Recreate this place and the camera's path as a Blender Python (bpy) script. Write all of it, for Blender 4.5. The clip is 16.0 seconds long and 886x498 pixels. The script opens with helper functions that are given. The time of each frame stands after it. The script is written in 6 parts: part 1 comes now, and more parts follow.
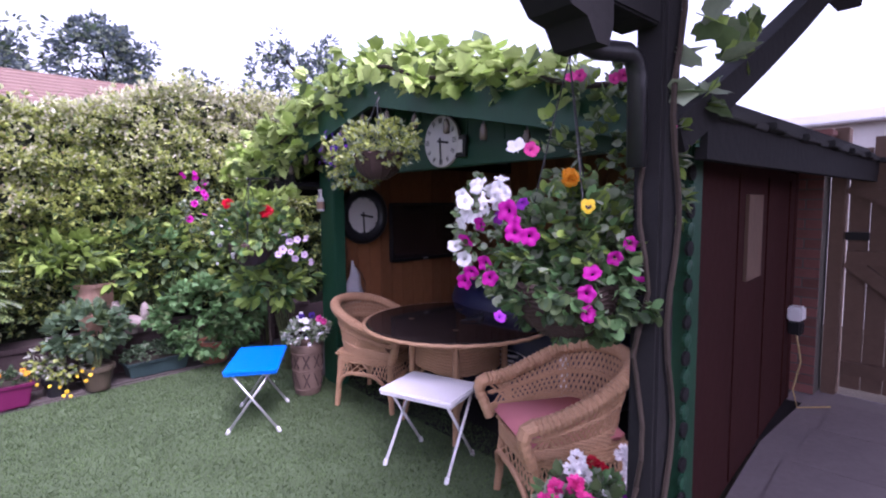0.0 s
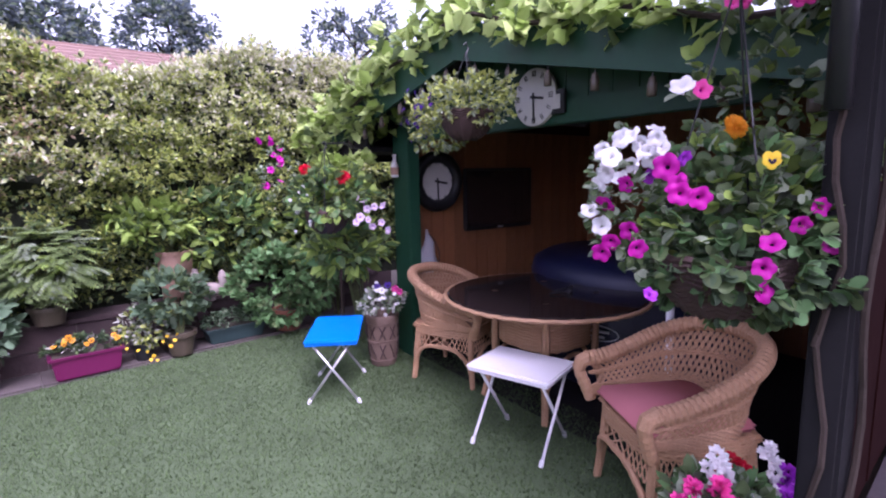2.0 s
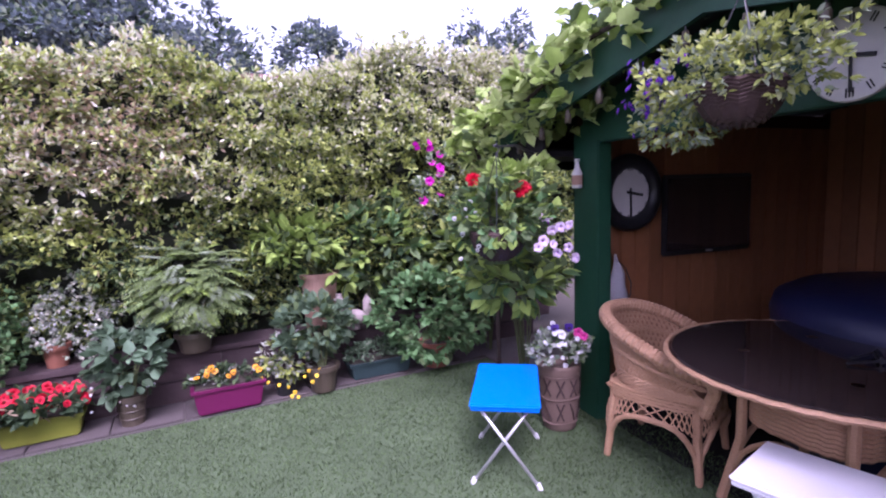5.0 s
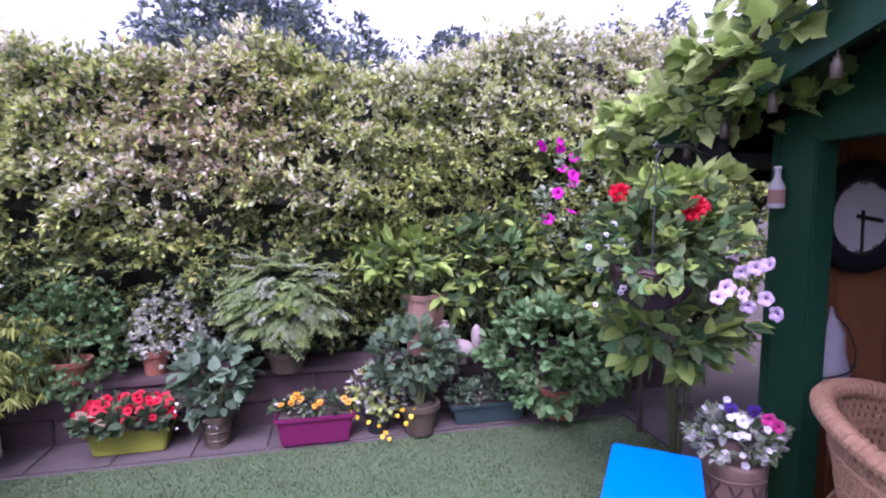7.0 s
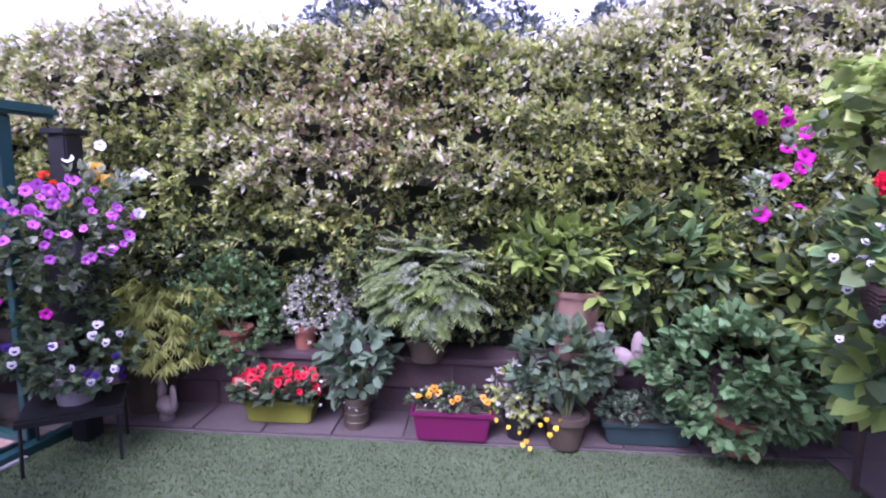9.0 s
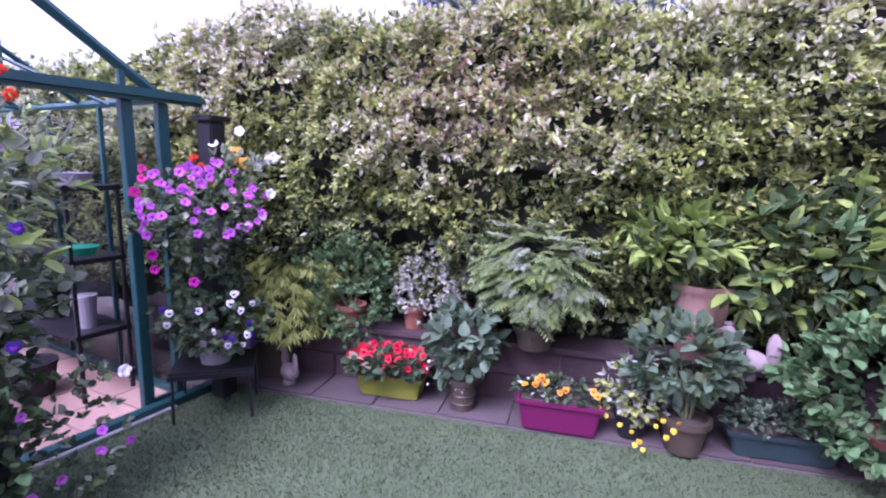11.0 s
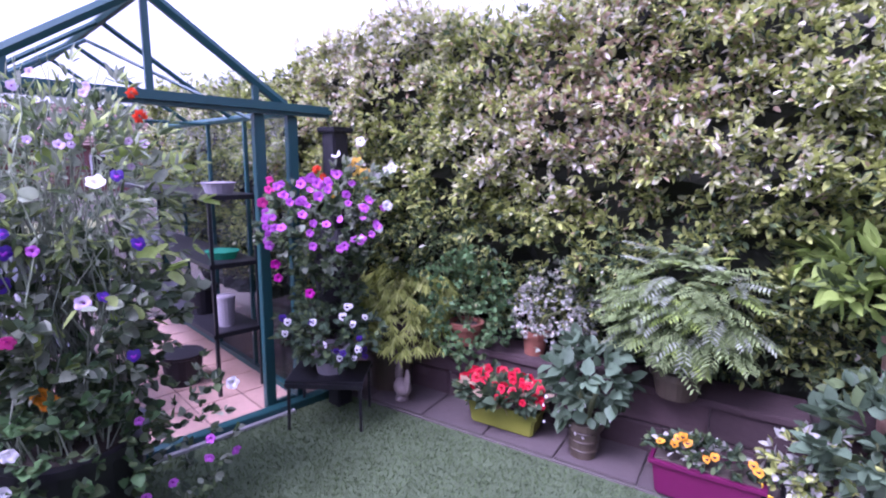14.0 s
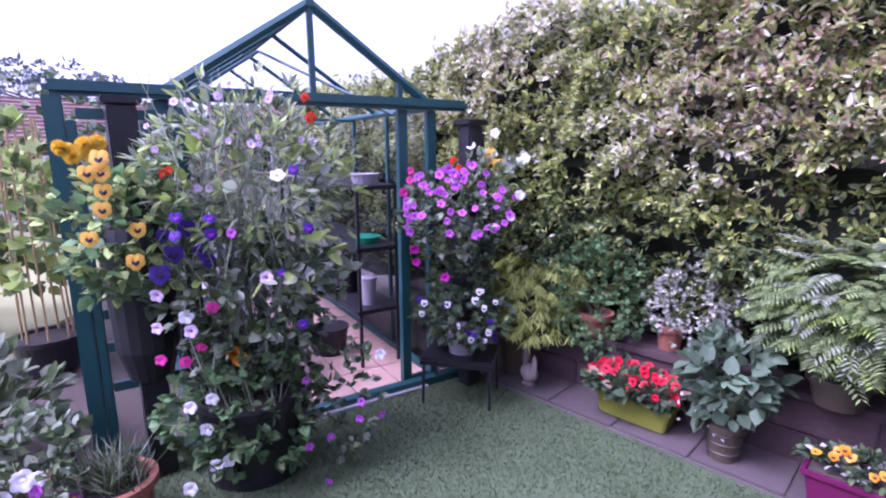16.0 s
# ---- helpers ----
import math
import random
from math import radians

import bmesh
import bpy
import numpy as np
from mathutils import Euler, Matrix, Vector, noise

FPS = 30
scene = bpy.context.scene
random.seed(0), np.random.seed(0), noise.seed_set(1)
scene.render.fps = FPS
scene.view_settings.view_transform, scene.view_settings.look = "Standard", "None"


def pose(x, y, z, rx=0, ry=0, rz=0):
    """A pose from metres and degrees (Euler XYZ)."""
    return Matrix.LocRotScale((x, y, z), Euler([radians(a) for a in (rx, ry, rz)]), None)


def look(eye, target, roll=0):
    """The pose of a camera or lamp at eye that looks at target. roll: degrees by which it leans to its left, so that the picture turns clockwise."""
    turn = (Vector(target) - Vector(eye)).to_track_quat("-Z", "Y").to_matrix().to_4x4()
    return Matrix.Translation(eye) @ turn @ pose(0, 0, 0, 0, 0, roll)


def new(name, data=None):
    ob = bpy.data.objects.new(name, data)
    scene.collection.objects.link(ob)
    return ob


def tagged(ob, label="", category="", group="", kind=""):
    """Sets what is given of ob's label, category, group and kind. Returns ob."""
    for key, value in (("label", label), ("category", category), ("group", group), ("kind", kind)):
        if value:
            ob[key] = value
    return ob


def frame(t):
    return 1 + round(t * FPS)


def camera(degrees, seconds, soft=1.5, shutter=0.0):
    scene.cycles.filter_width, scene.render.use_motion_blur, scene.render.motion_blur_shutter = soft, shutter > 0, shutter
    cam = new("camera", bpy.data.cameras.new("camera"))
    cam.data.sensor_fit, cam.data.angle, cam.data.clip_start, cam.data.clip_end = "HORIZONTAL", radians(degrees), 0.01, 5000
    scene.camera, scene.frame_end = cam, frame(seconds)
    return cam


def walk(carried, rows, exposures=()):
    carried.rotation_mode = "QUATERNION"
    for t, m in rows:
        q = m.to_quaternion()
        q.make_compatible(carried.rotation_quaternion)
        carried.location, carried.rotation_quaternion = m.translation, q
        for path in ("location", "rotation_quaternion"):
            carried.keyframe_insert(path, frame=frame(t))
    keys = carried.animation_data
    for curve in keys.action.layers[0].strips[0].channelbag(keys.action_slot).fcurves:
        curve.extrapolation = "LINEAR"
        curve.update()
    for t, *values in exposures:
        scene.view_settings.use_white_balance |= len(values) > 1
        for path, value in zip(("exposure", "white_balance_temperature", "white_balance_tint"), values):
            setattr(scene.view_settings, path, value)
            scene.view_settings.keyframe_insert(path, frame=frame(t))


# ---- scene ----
cam = camera(82.5, 16.0, soft=2.1)
PATH = [
    (0, (2.118, -1.33, 1.455), (3.428, 0.172, 1.285), -0.5),
    (0.5, (2.143, -1.341, 1.452), (3.391, 0.208, 1.242), 0.7),
    (1, (2.151, -1.268, 1.442), (3.347, 0.314, 1.186), 0.8),
    (1.5, (2.095, -1.142, 1.44), (3.272, 0.453, 1.175), -0.6),
    (2, (2.085, -1.039, 1.429), (3.225, 0.578, 1.141), -1.0),
    (2.5, (2.122, -0.929, 1.421), (3.122, 0.777, 1.121), -1.7),
    (3, (2.163, -0.826, 1.423), (3.011, 0.963, 1.139), -1.5),
    (3.5, (2.138, -0.678, 1.419), (2.946, 1.135, 1.172), -0.7),
    (6, (2.331, 0.134, 1.439), (2.933, 2.03, 1.23), -1.1),
    (6.5, (2.423, 0.281, 1.445), (2.882, 2.218, 1.252), 0.9),
    (7, (2.447, 0.428, 1.458), (2.657, 2.407, 1.266), -0.2),
    (7.5, (2.367, 0.569, 1.46), (2.482, 2.558, 1.285), -0.3),
    (8, (2.373, 0.664, 1.47), (2.346, 2.655, 1.288), -0.1),
    (8.5, (2.408, 0.671, 1.4), (2.21, 2.655, 1.246), 0.5),
    (9, (2.396, 0.727, 1.466), (2.05, 2.679, 1.2), 1.0),
    (9.5, (2.378, 0.732, 1.451), (1.913, 2.65, 1.126), 1.2),
    (10, (2.357, 0.732, 1.45), (1.796, 2.624, 1.126), 1.0),
    (12.5, (2.295, 0.868, 1.475), (1.409, 2.629, 1.135), 1.2),
    (13, (2.238, 0.954, 1.491), (1.315, 2.697, 1.162), 0.6),
    (13.5, (2.287, 1.029, 1.502), (1.232, 2.695, 1.17), 0.9),
    (14, (2.32, 1.052, 1.516), (1.108, 2.606, 1.175), 0.9),
    (14.5, (2.348, 1.058, 1.522), (1.017, 2.515, 1.199), 0.7),
    (15, (2.372, 1.065, 1.519), (0.905, 2.375, 1.155), 0.1),
    (15.5, (2.335, 0.993, 1.517), (0.824, 2.25, 1.151), -0.3),
    (16, (2.337, 0.937, 1.528), (0.798, 2.155, 1.141), -0.3),
]
walk(cam, [(t, look(eye, target, roll)) for t, eye, target, roll in PATH], exposures=((0, 1.74, 5520, 46), (8, 1.74, 5280, 58), (13, 1.82, 5120, 62), (16, 1.78, 5120, 62)))

# ---- light ----
world = bpy.data.worlds.new("overcast_sky")
scene.world = world
world.use_nodes = True
wn = world.node_tree
wn.nodes.clear()
sky = wn.nodes.new("ShaderNodeTexSky")
sky.sky_type = "NISHITA"
sky.sun_disc = False
sky.sun_elevation, sky.sun_rotation = radians(54), radians(192)
sky.dust_density = 4.0
pale = wn.nodes.new("ShaderNodeHueSaturation")
pale.inputs["Saturation"].default_value = 0.3
back = wn.nodes.new("ShaderNodeBackground")
back.inputs["Strength"].default_value = 0.15
wout = wn.nodes.new("ShaderNodeOutputWorld")
wn.links.new(sky.outputs[0], pale.inputs["Color"])
wn.links.new(pale.outputs[0], back.inputs["Color"])
wn.links.new(back.outputs[0], wout.inputs["Surface"])
sun_data = bpy.data.lights.new("sun", "SUN")
sun_data.energy, sun_data.angle, sun_data.color = 1.5, radians(25), (1.0, 0.96, 0.9)
sun = new("sun", sun_data)
sun.matrix_world = look((0, 0, 8), (0.55, 2.55, 8 - 3.6))

# ---- materials ----
MATS = {}


def material(name, colour, rough=0.7, metal=0.0, vary=0.25, grain=40.0, bump=0.2, second=None, stain=3.0, thin=False, random_tint=0.0, spec=0.4):
    """A surface with fine grain and broad stains; thin: leaves and petals that let light through."""
    if name in MATS:
        return MATS[name]
    m = bpy.data.materials.new(name)
    m.use_nodes = True
    nt = m.node_tree
    b = nt.nodes["Principled BSDF"]
    b.inputs["Roughness"].default_value = rough
    b.inputs["Metallic"].default_value = metal
    b.inputs["Specular IOR Level"].default_value = spec
    tc = nt.nodes.new("ShaderNodeTexCoord")
    fine = nt.nodes.new("ShaderNodeTexNoise")
    fine.inputs["Scale"].default_value = grain
    fine.inputs["Detail"].default_value = 5
    broad = nt.nodes.new("ShaderNodeTexNoise")
    broad.inputs["Scale"].default_value = stain
    broad.inputs["Detail"].default_value = 3
    nt.links.new(tc.outputs["Object"], fine.inputs["Vector"])
    nt.links.new(tc.outputs["Object"], broad.inputs["Vector"])
    dark = tuple(c * (1 - vary) for c in colour) + (1,)
    light = tuple(min(1, c * (1 + vary)) for c in (second or colour)) + (1,)
    mix = nt.nodes.new("ShaderNodeMix")
    mix.data_type = "RGBA"
    mix.inputs["A"].default_value, mix.inputs["B"].default_value = dark, light
    add = nt.nodes.new("ShaderNodeMath")
    add.operation = "MULTIPLY_ADD"
    add.inputs[1].default_value = 0.5
    half = nt.nodes.new("ShaderNodeMath")
    half.operation = "MULTIPLY"
    half.inputs[1].default_value = 0.5
    nt.links.new(broad.outputs["Fac"], half.inputs[0])
    nt.links.new(fine.outputs["Fac"], add.inputs[0])
    nt.links.new(half.outputs[0], add.inputs[2])
    last = add.outputs[0]
    if random_tint:
        if thin:
            rnd = nt.nodes.new("ShaderNodeNewGeometry").outputs["Random Per Island"]
        else:
            rnd = nt.nodes.new("ShaderNodeObjectInfo").outputs["Random"]
        tint = nt.nodes.new("ShaderNodeMath")
        tint.operation = "MULTIPLY_ADD"
        tint.inputs[1].default_value = random_tint
        off = nt.nodes.new("ShaderNodeMath")
        off.operation = "SUBTRACT"
        off.inputs[1].default_value = random_tint / 2
        nt.links.new(rnd, tint.inputs[0])
        nt.links.new(last, off.inputs[0])
        nt.links.new(off.outputs[0], tint.inputs[2])
        last = tint.outputs[0]
    nt.links.new(last, mix.inputs["Factor"])
    nt.links.new(mix.outputs["Result"], b.inputs["Base Color"])
    if bump:
        bn = nt.nodes.new("ShaderNodeBump")
        bn.inputs["Strength"].default_value = bump
        bn.inputs["Distance"].default_value = 0.01
        nt.links.new(fine.outputs["Fac"], bn.inputs["Height"])
        nt.links.new(bn.outputs["Normal"], b.inputs["Normal"])
    if thin:
        tr = nt.nodes.new("ShaderNodeBsdfTranslucent")
        nt.links.new(mix.outputs["Result"], tr.inputs["Color"])
        ms = nt.nodes.new("ShaderNodeMixShader")
        ms.inputs["Fac"].default_value = 0.4
        nt.links.new(b.outputs[0], ms.inputs[1])
        nt.links.new(tr.outputs[0], ms.inputs[2])
        nt.links.new(ms.outputs[0], nt.nodes["Material Output"].inputs["Surface"])
    MATS[name] = m
    return m


def leaf(name, colour, vary=0.35, rough=0.55, second=None):
    return material(name, colour, rough=rough, vary=vary, grain=60, bump=0.05, thin=True, random_tint=0.9, stain=6, second=second, spec=0.22)


def glass(name, tint=(1, 1, 1)):
    m = bpy.data.materials.new(name)
    m.use_nodes = True
    nt = m.node_tree
    nt.nodes.clear()
    out = nt.nodes.new("ShaderNodeOutputMaterial")
    tr = nt.nodes.new("ShaderNodeBsdfTransparent")
    tr.inputs["Color"].default_value = (*tint, 1)
    gl = nt.nodes.new("ShaderNodeBsdfGlossy")
    gl.inputs["Roughness"].default_value = 0.03
    ms = nt.nodes.new("ShaderNodeMixShader")
    ms.inputs[0].default_value = 0.05
    nt.links.new(tr.outputs[0], ms.inputs[1])
    nt.links.new(gl.outputs[0], ms.inputs[2])
    nt.links.new(ms.outputs[0], out.inputs["Surface"])
    return m


TURF = material("turf", (0.06, 0.088, 0.044), 0.95, vary=0.35, grain=260, bump=0.5, second=(0.08, 0.112, 0.058), spec=0.1)
BLADE = material("turf_blade", (0.08, 0.122, 0.05), 0.8, vary=0.6, grain=30, bump=0, thin=True, random_tint=0.8, spec=0.15)
EARTH = material("earth", (0.05, 0.04, 0.03), 0.95, vary=0.4, grain=60, bump=0.6)
SLAB = material("paving_slab", (0.062, 0.05, 0.047), 0.85, vary=0.3, grain=35, bump=0.35, random_tint=0.5, stain=4)
PATIO = material("patio_slab", (0.16, 0.135, 0.14), 0.8, vary=0.3, grain=30, bump=0.3, random_tint=0.3, stain=2.5)
JOINT = material("joint", (0.1, 0.09, 0.08), 0.95, vary=0.3, grain=60)
BLOCK = material("wall_block", (0.046, 0.029, 0.029), 0.9, vary=0.35, grain=30, bump=0.5, random_tint=0.5)
BRICK = material("brick", (0.17, 0.07, 0.06), 0.85, vary=0.35, grain=45, bump=0.4, random_tint=0.7)
SHEDWOOD = material("shed_brown_board", (0.032, 0.01, 0.009), 0.9, vary=0.3, grain=18, bump=0.2, random_tint=0.3, spec=0.12)
GATEWOOD = material("gate_wood", (0.11, 0.066, 0.046), 0.75, vary=0.35, grain=22, bump=0.3, random_tint=0.4)
PLANK = material("cabin_plank", (0.21, 0.085, 0.035), 0.55, vary=0.35, grain=14, bump=0.15, random_tint=0.5, stain=1.5)
GREENPAINT = material("green_paint", (0.006, 0.045, 0.022), 0.55, vary=0.35, grain=25, bump=0.15)
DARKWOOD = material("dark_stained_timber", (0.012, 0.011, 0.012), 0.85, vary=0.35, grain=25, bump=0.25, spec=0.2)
FELT = material("roof_felt", (0.025, 0.024, 0.025), 0.95, vary=0.3, grain=120, bump=0.4)
GHFRAME = material("greenhouse_green", (0.012, 0.06, 0.06), 0.4, vary=0.2, grain=30, bump=0.05)
WICKER = material("wicker", (0.3, 0.165, 0.085), 0.6, vary=0.35, grain=120, bump=0.5, second=(0.38, 0.22, 0.125), stain=8)
WICKERDARK = material("wicker_inner", (0.2, 0.1, 0.05), 0.7, vary=0.3, grain=120, bump=0.4)
PINKCLOTH = material("pink_cushion", (0.5, 0.17, 0.18), 0.9, vary=0.15, grain=200, bump=0.3)
TABLEGLASS = material("smoked_glass", (0.02, 0.014, 0.013), 0.06, vary=0.2, grain=5, bump=0, spec=0.6)
BLUEPLASTIC = material("blue_plastic", (0.0, 0.14, 0.6), 0.4, vary=0.08, grain=60, bump=0.1)
WHITEPLASTIC = material("white_plastic", (0.68, 0.66, 0.68), 0.4, vary=0.06, grain=60, bump=0.1)
STEEL = material("grey_metal_tube", (0.5, 0.5, 0.5), 0.35, metal=0.6, vary=0.15, grain=40, bump=0.05)
NAVY = material("navy_vinyl", (0.008, 0.01, 0.035), 0.45, vary=0.3, grain=15, bump=0.3)
BLACK = material("black_plastic", (0.012, 0.012, 0.014), 0.4, vary=0.3, grain=40, bump=0.1)
CREAM = material("clock_face", (0.5, 0.48, 0.46), 0.6, vary=0.1, grain=30, bump=0.05)
INK = material("black_ink", (0.015, 0.015, 0.015), 0.6, vary=0.1, bump=0)
WHITECLOTH = material("white_cloth", (0.4, 0.39, 0.42), 0.9, vary=0.12, grain=90, bump=0.4)
TERRA = material("terracotta", (0.2, 0.075, 0.045), 0.85, vary=0.3, grain=40, bump=0.25)
CLAY = material("pale_clay", (0.3, 0.18, 0.13), 0.85, vary=0.2, grain=40, bump=0.25)
LIME = material("lime_trough", (0.16, 0.175, 0.02), 0.45, vary=0.15, grain=30, bump=0.1)
PURPLE = material("purple_trough", (0.095, 0.008, 0.045), 0.4, vary=0.15, grain=30, bump=0.1)
DGREENPOT = material("dark_green_pot", (0.018, 0.035, 0.035), 0.5, vary=0.25, grain=30, bump=0.1)
BROWNPOT = material("brown_glazed_pot", (0.06, 0.047, 0.032), 0.45, vary=0.45, grain=15, bump=0.3)
GREYPOT = material("grey_pot", (0.25, 0.23, 0.25), 0.6, vary=0.2, grain=30)
URNCLAY = material("urn_clay", (0.13, 0.085, 0.065), 0.8, vary=0.4, grain=14, bump=0.4)
STONE = material("hen_stone", (0.22, 0.18, 0.165), 0.85, vary=0.3, grain=30, bump=0.4)
HENRED = material("hen_red", (0.35, 0.08, 0.07), 0.7, vary=0.2)
BASKET = material("dark_basket", (0.045, 0.025, 0.022), 0.8, vary=0.4, grain=60, bump=0.6)
STEM = material("stem", (0.09, 0.11, 0.04), 0.8, vary=0.3, grain=40)
BARK = material("bark", (0.03, 0.02, 0.015), 0.9, vary=0.4, grain=40, bump=0.6)
CANE = material("bamboo_cane", (0.36, 0.26, 0.12), 0.6, vary=0.25, grain=30)
ROOFTILE = material("roof_tile", (0.2, 0.13, 0.11), 0.9, vary=0.25, grain=8, bump=0.3)
RENDERWALL = material("pale_render", (0.5, 0.47, 0.44), 0.9, vary=0.12, grain=20)
DEEP = material("hedge_inside_shade", (0.02, 0.024, 0.013), 0.95, vary=0.5, grain=14, bump=0.8)
# Grass with a sunlit paleness put into its base colour
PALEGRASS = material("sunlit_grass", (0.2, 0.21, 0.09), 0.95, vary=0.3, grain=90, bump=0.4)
GLASS = glass("clear_glass", (0.97, 0.985, 0.985))

L_GREEN = leaf("leaf_green", (0.105, 0.155, 0.062))
L_DARK = leaf("leaf_dark", (0.06, 0.095, 0.05))
L_YELLOW = leaf("leaf_yellow_green", (0.35, 0.4, 0.11))
L_CREAM = leaf("leaf_cream", (0.49, 0.52, 0.28), vary=0.2)
L_WHITE = leaf("leaf_white_tip", (0.68, 0.65, 0.52), vary=0.15)
L_BRONZE = leaf("leaf_bronze", (0.4, 0.3, 0.2))
L_BLUE = leaf("leaf_blue_green", (0.11, 0.172, 0.1))
L_FERN = leaf("leaf_fern", (0.19, 0.26, 0.1))
L_BRIGHT = leaf("leaf_bright", (0.25, 0.35, 0.08))
L_VINE = leaf("leaf_vine", (0.4, 0.5, 0.17))
L_SILVER = leaf("leaf_silver", (0.4, 0.41, 0.36), vary=0.25)
L_ACER = leaf("leaf_acer", (0.28, 0.33, 0.07))
L_MINT = leaf("leaf_mint", (0.115, 0.22, 0.085))
L_GREYGREEN = leaf("leaf_grey_green", (0.27, 0.32, 0.22))
# Blue-grey haze of distance is mixed into this leaf colour
L_TREE_HAZE = leaf("leaf_tree_haze", (0.11, 0.14, 0.15))


def petal(name, colour):
    return material(name, colour, rough=0.6, vary=0.2, grain=30, bump=0.05, thin=True, random_tint=0.4)


P_WHITE, P_MAGENTA, P_PINK = petal("petal_white", (0.8, 0.78, 0.8)), petal("petal_magenta", (0.48, 0.01, 0.3)), petal("petal_pink", (0.7, 0.06, 0.3))
P_PURPLE, P_VIOLET, P_LILAC = petal("petal_purple", (0.3, 0.03, 0.42)), petal("petal_violet", (0.06, 0.02, 0.22)), petal("petal_lilac", (0.62, 0.48, 0.64))
P_RED, P_ORANGE, P_YELLOW = petal("petal_red", (0.5, 0.006, 0.025)), petal("petal_orange", (0.75, 0.33, 0.01)), petal("petal_yellow", (0.75, 0.52, 0.02))
P_DARK, P_SCARLET, P_MAUVE = petal("petal_dark", (0.02, 0.008, 0.03)), petal("petal_scarlet", (0.7, 0.08, 0.02)), petal("petal_mauve", (0.5, 0.12, 0.52))
P_AMBER = petal("petal_amber", (0.72, 0.43, 0.05))

# ---- mesh helpers ----


def mesh_of(bm, name, mat, smooth=False):
    me = bpy.data.meshes.new(name)
    bm.to_mesh(me)
    bm.free()
    for m in (mat if isinstance(mat, (list, tuple)) else [mat]):
        me.materials.append(m)
    if smooth:
        me.polygons.foreach_set("use_smooth", [True] * len(me.polygons))
    return me


def part(name, bm, mat, parent=None, label="", smooth=False):
    me = bm if isinstance(bm, bpy.types.Mesh) else mesh_of(bm, name, mat, smooth)
    ob = new(name, me)
    if parent is not None:
        ob.parent = parent
    return tagged(ob, label)


def thing(name, x, y, z, label, category, turn=0.0, group="", kind=""):
    ob = new(name)
    ob.empty_display_size = 0.1
    ob.matrix_world = pose(x, y, z, 0, 0, turn)
    return tagged(ob, label, category, group, kind)


def add_box(bm, x0, y0, z0, x1, y1, z1, bevel=0.0, m=None):
    r = bmesh.ops.create_cube(bm, size=1.0)
    vs = r["verts"]
    for v in vs:
        v.co = Vector(((x0 + x1) / 2 + v.co.x * (x1 - x0), (y0 + y1) / 2 + v.co.y * (y1 - y0), (z0 + z1) / 2 + v.co.z * (z1 - z0)))
    if bevel:
        es = list({e for v in vs for e in v.link_edges})
        g = bmesh.ops.bevel(bm, geom=es, offset=bevel, segments=2, affect="EDGES")
        vs = list({v for f in g["faces"] for v in f.verts} | {v for v in vs if v.is_valid})
    if m is not None:
        bmesh.ops.transform(bm, matrix=m, verts=vs)
    return bm


def box(x0, y0, z0, x1, y1, z1, bevel=0.0):
    return add_box(bmesh.new(), x0, y0, z0, x1, y1, z1, bevel)


def add_tube(bm, pts, r, sides=8, closed=False):
    """A round bar along points; r: one radius or one for each point."""
    pts = [Vector(p) for p in pts]
    n = len(pts)
    rings = []
    prev = None
    for i, p in enumerate(pts):
        a = pts[(i - 1) % n] if (i or closed) else p
        b = pts[(i + 1) % n] if (i < n - 1 or closed) else p
        d = (b - a).normalized()
        side = prev if prev is not None else (Vector((0, 0, 1)) if abs(d.z) < 0.9 else Vector((1, 0, 0)))
        x = d.cross(side)
        if x.length < 1e-4:
            x = d.orthogonal()
        x.normalize()
        y = x.cross(d).normalized()
        prev = y
        rr = r[i] if isinstance(r, (list, tuple)) else r
        rings.append([bm.verts.new(p + (x * math.cos(k * 2 * math.pi / sides) + y * math.sin(k * 2 * math.pi / sides)) * rr) for k in range(sides)])
    for i in range(n if closed else n - 1):
        a, b = rings[i], rings[(i + 1) % n]
        for k in range(sides):
            bm.faces.new((a[k], a[(k + 1) % sides], b[(k + 1) % sides], b[k]))
    if not closed:
        bm.faces.new(rings[0][::-1])
        bm.faces.new(rings[-1])
    return bm


def tube(pts, r, sides=8, closed=False):
    return add_tube(bmesh.new(), pts, r, sides, closed)


def lathe(profile, n=28, bm=None, squash=1.0):
    """A turned body from (radius, height) pairs."""
    bm = bm or bmesh.new()
    rings = []
    for r, z in profile:
        rings.append([bm.verts.new((r * math.cos(2 * math.pi * k / n), r * squash * math.sin(2 * math.pi * k / n), z)) for k in range(n)])
    for a, b in zip(rings, rings[1:]):
        for k in range(n):
            bm.faces.new((a[k], a[(k + 1) % n], b[(k + 1) % n], b[k]))
    bm.faces.new(rings[0][::-1])
    bm.faces.new(rings[-1])
    return bm


def disc_on_wall(r, depth, n=40):
    """A disc that faces +x, its back at x = 0."""
    bm = lathe([(r, 0), (r, depth * 0.8), (r * 0.97, depth)], n)
    bmesh.ops.rotate(bm, verts=bm.verts, matrix=Matrix.Rotation(radians(90), 3, "Y"))
    return bm


PLAIN = ((0.3, 1.0), (0.68, 0.8))
LOBED = ((-0.1, 0.45), (0.12, 0.95), (0.34, 0.78), (0.52, 1.0), (0.74, 0.5))
ROUND = ((-0.02, 0.6), (0.3, 1.0), (0.66, 0.92), (0.93, 0.5))
LANCE = ((0.16, 0.55), (0.42, 1.0), (0.72, 0.72))


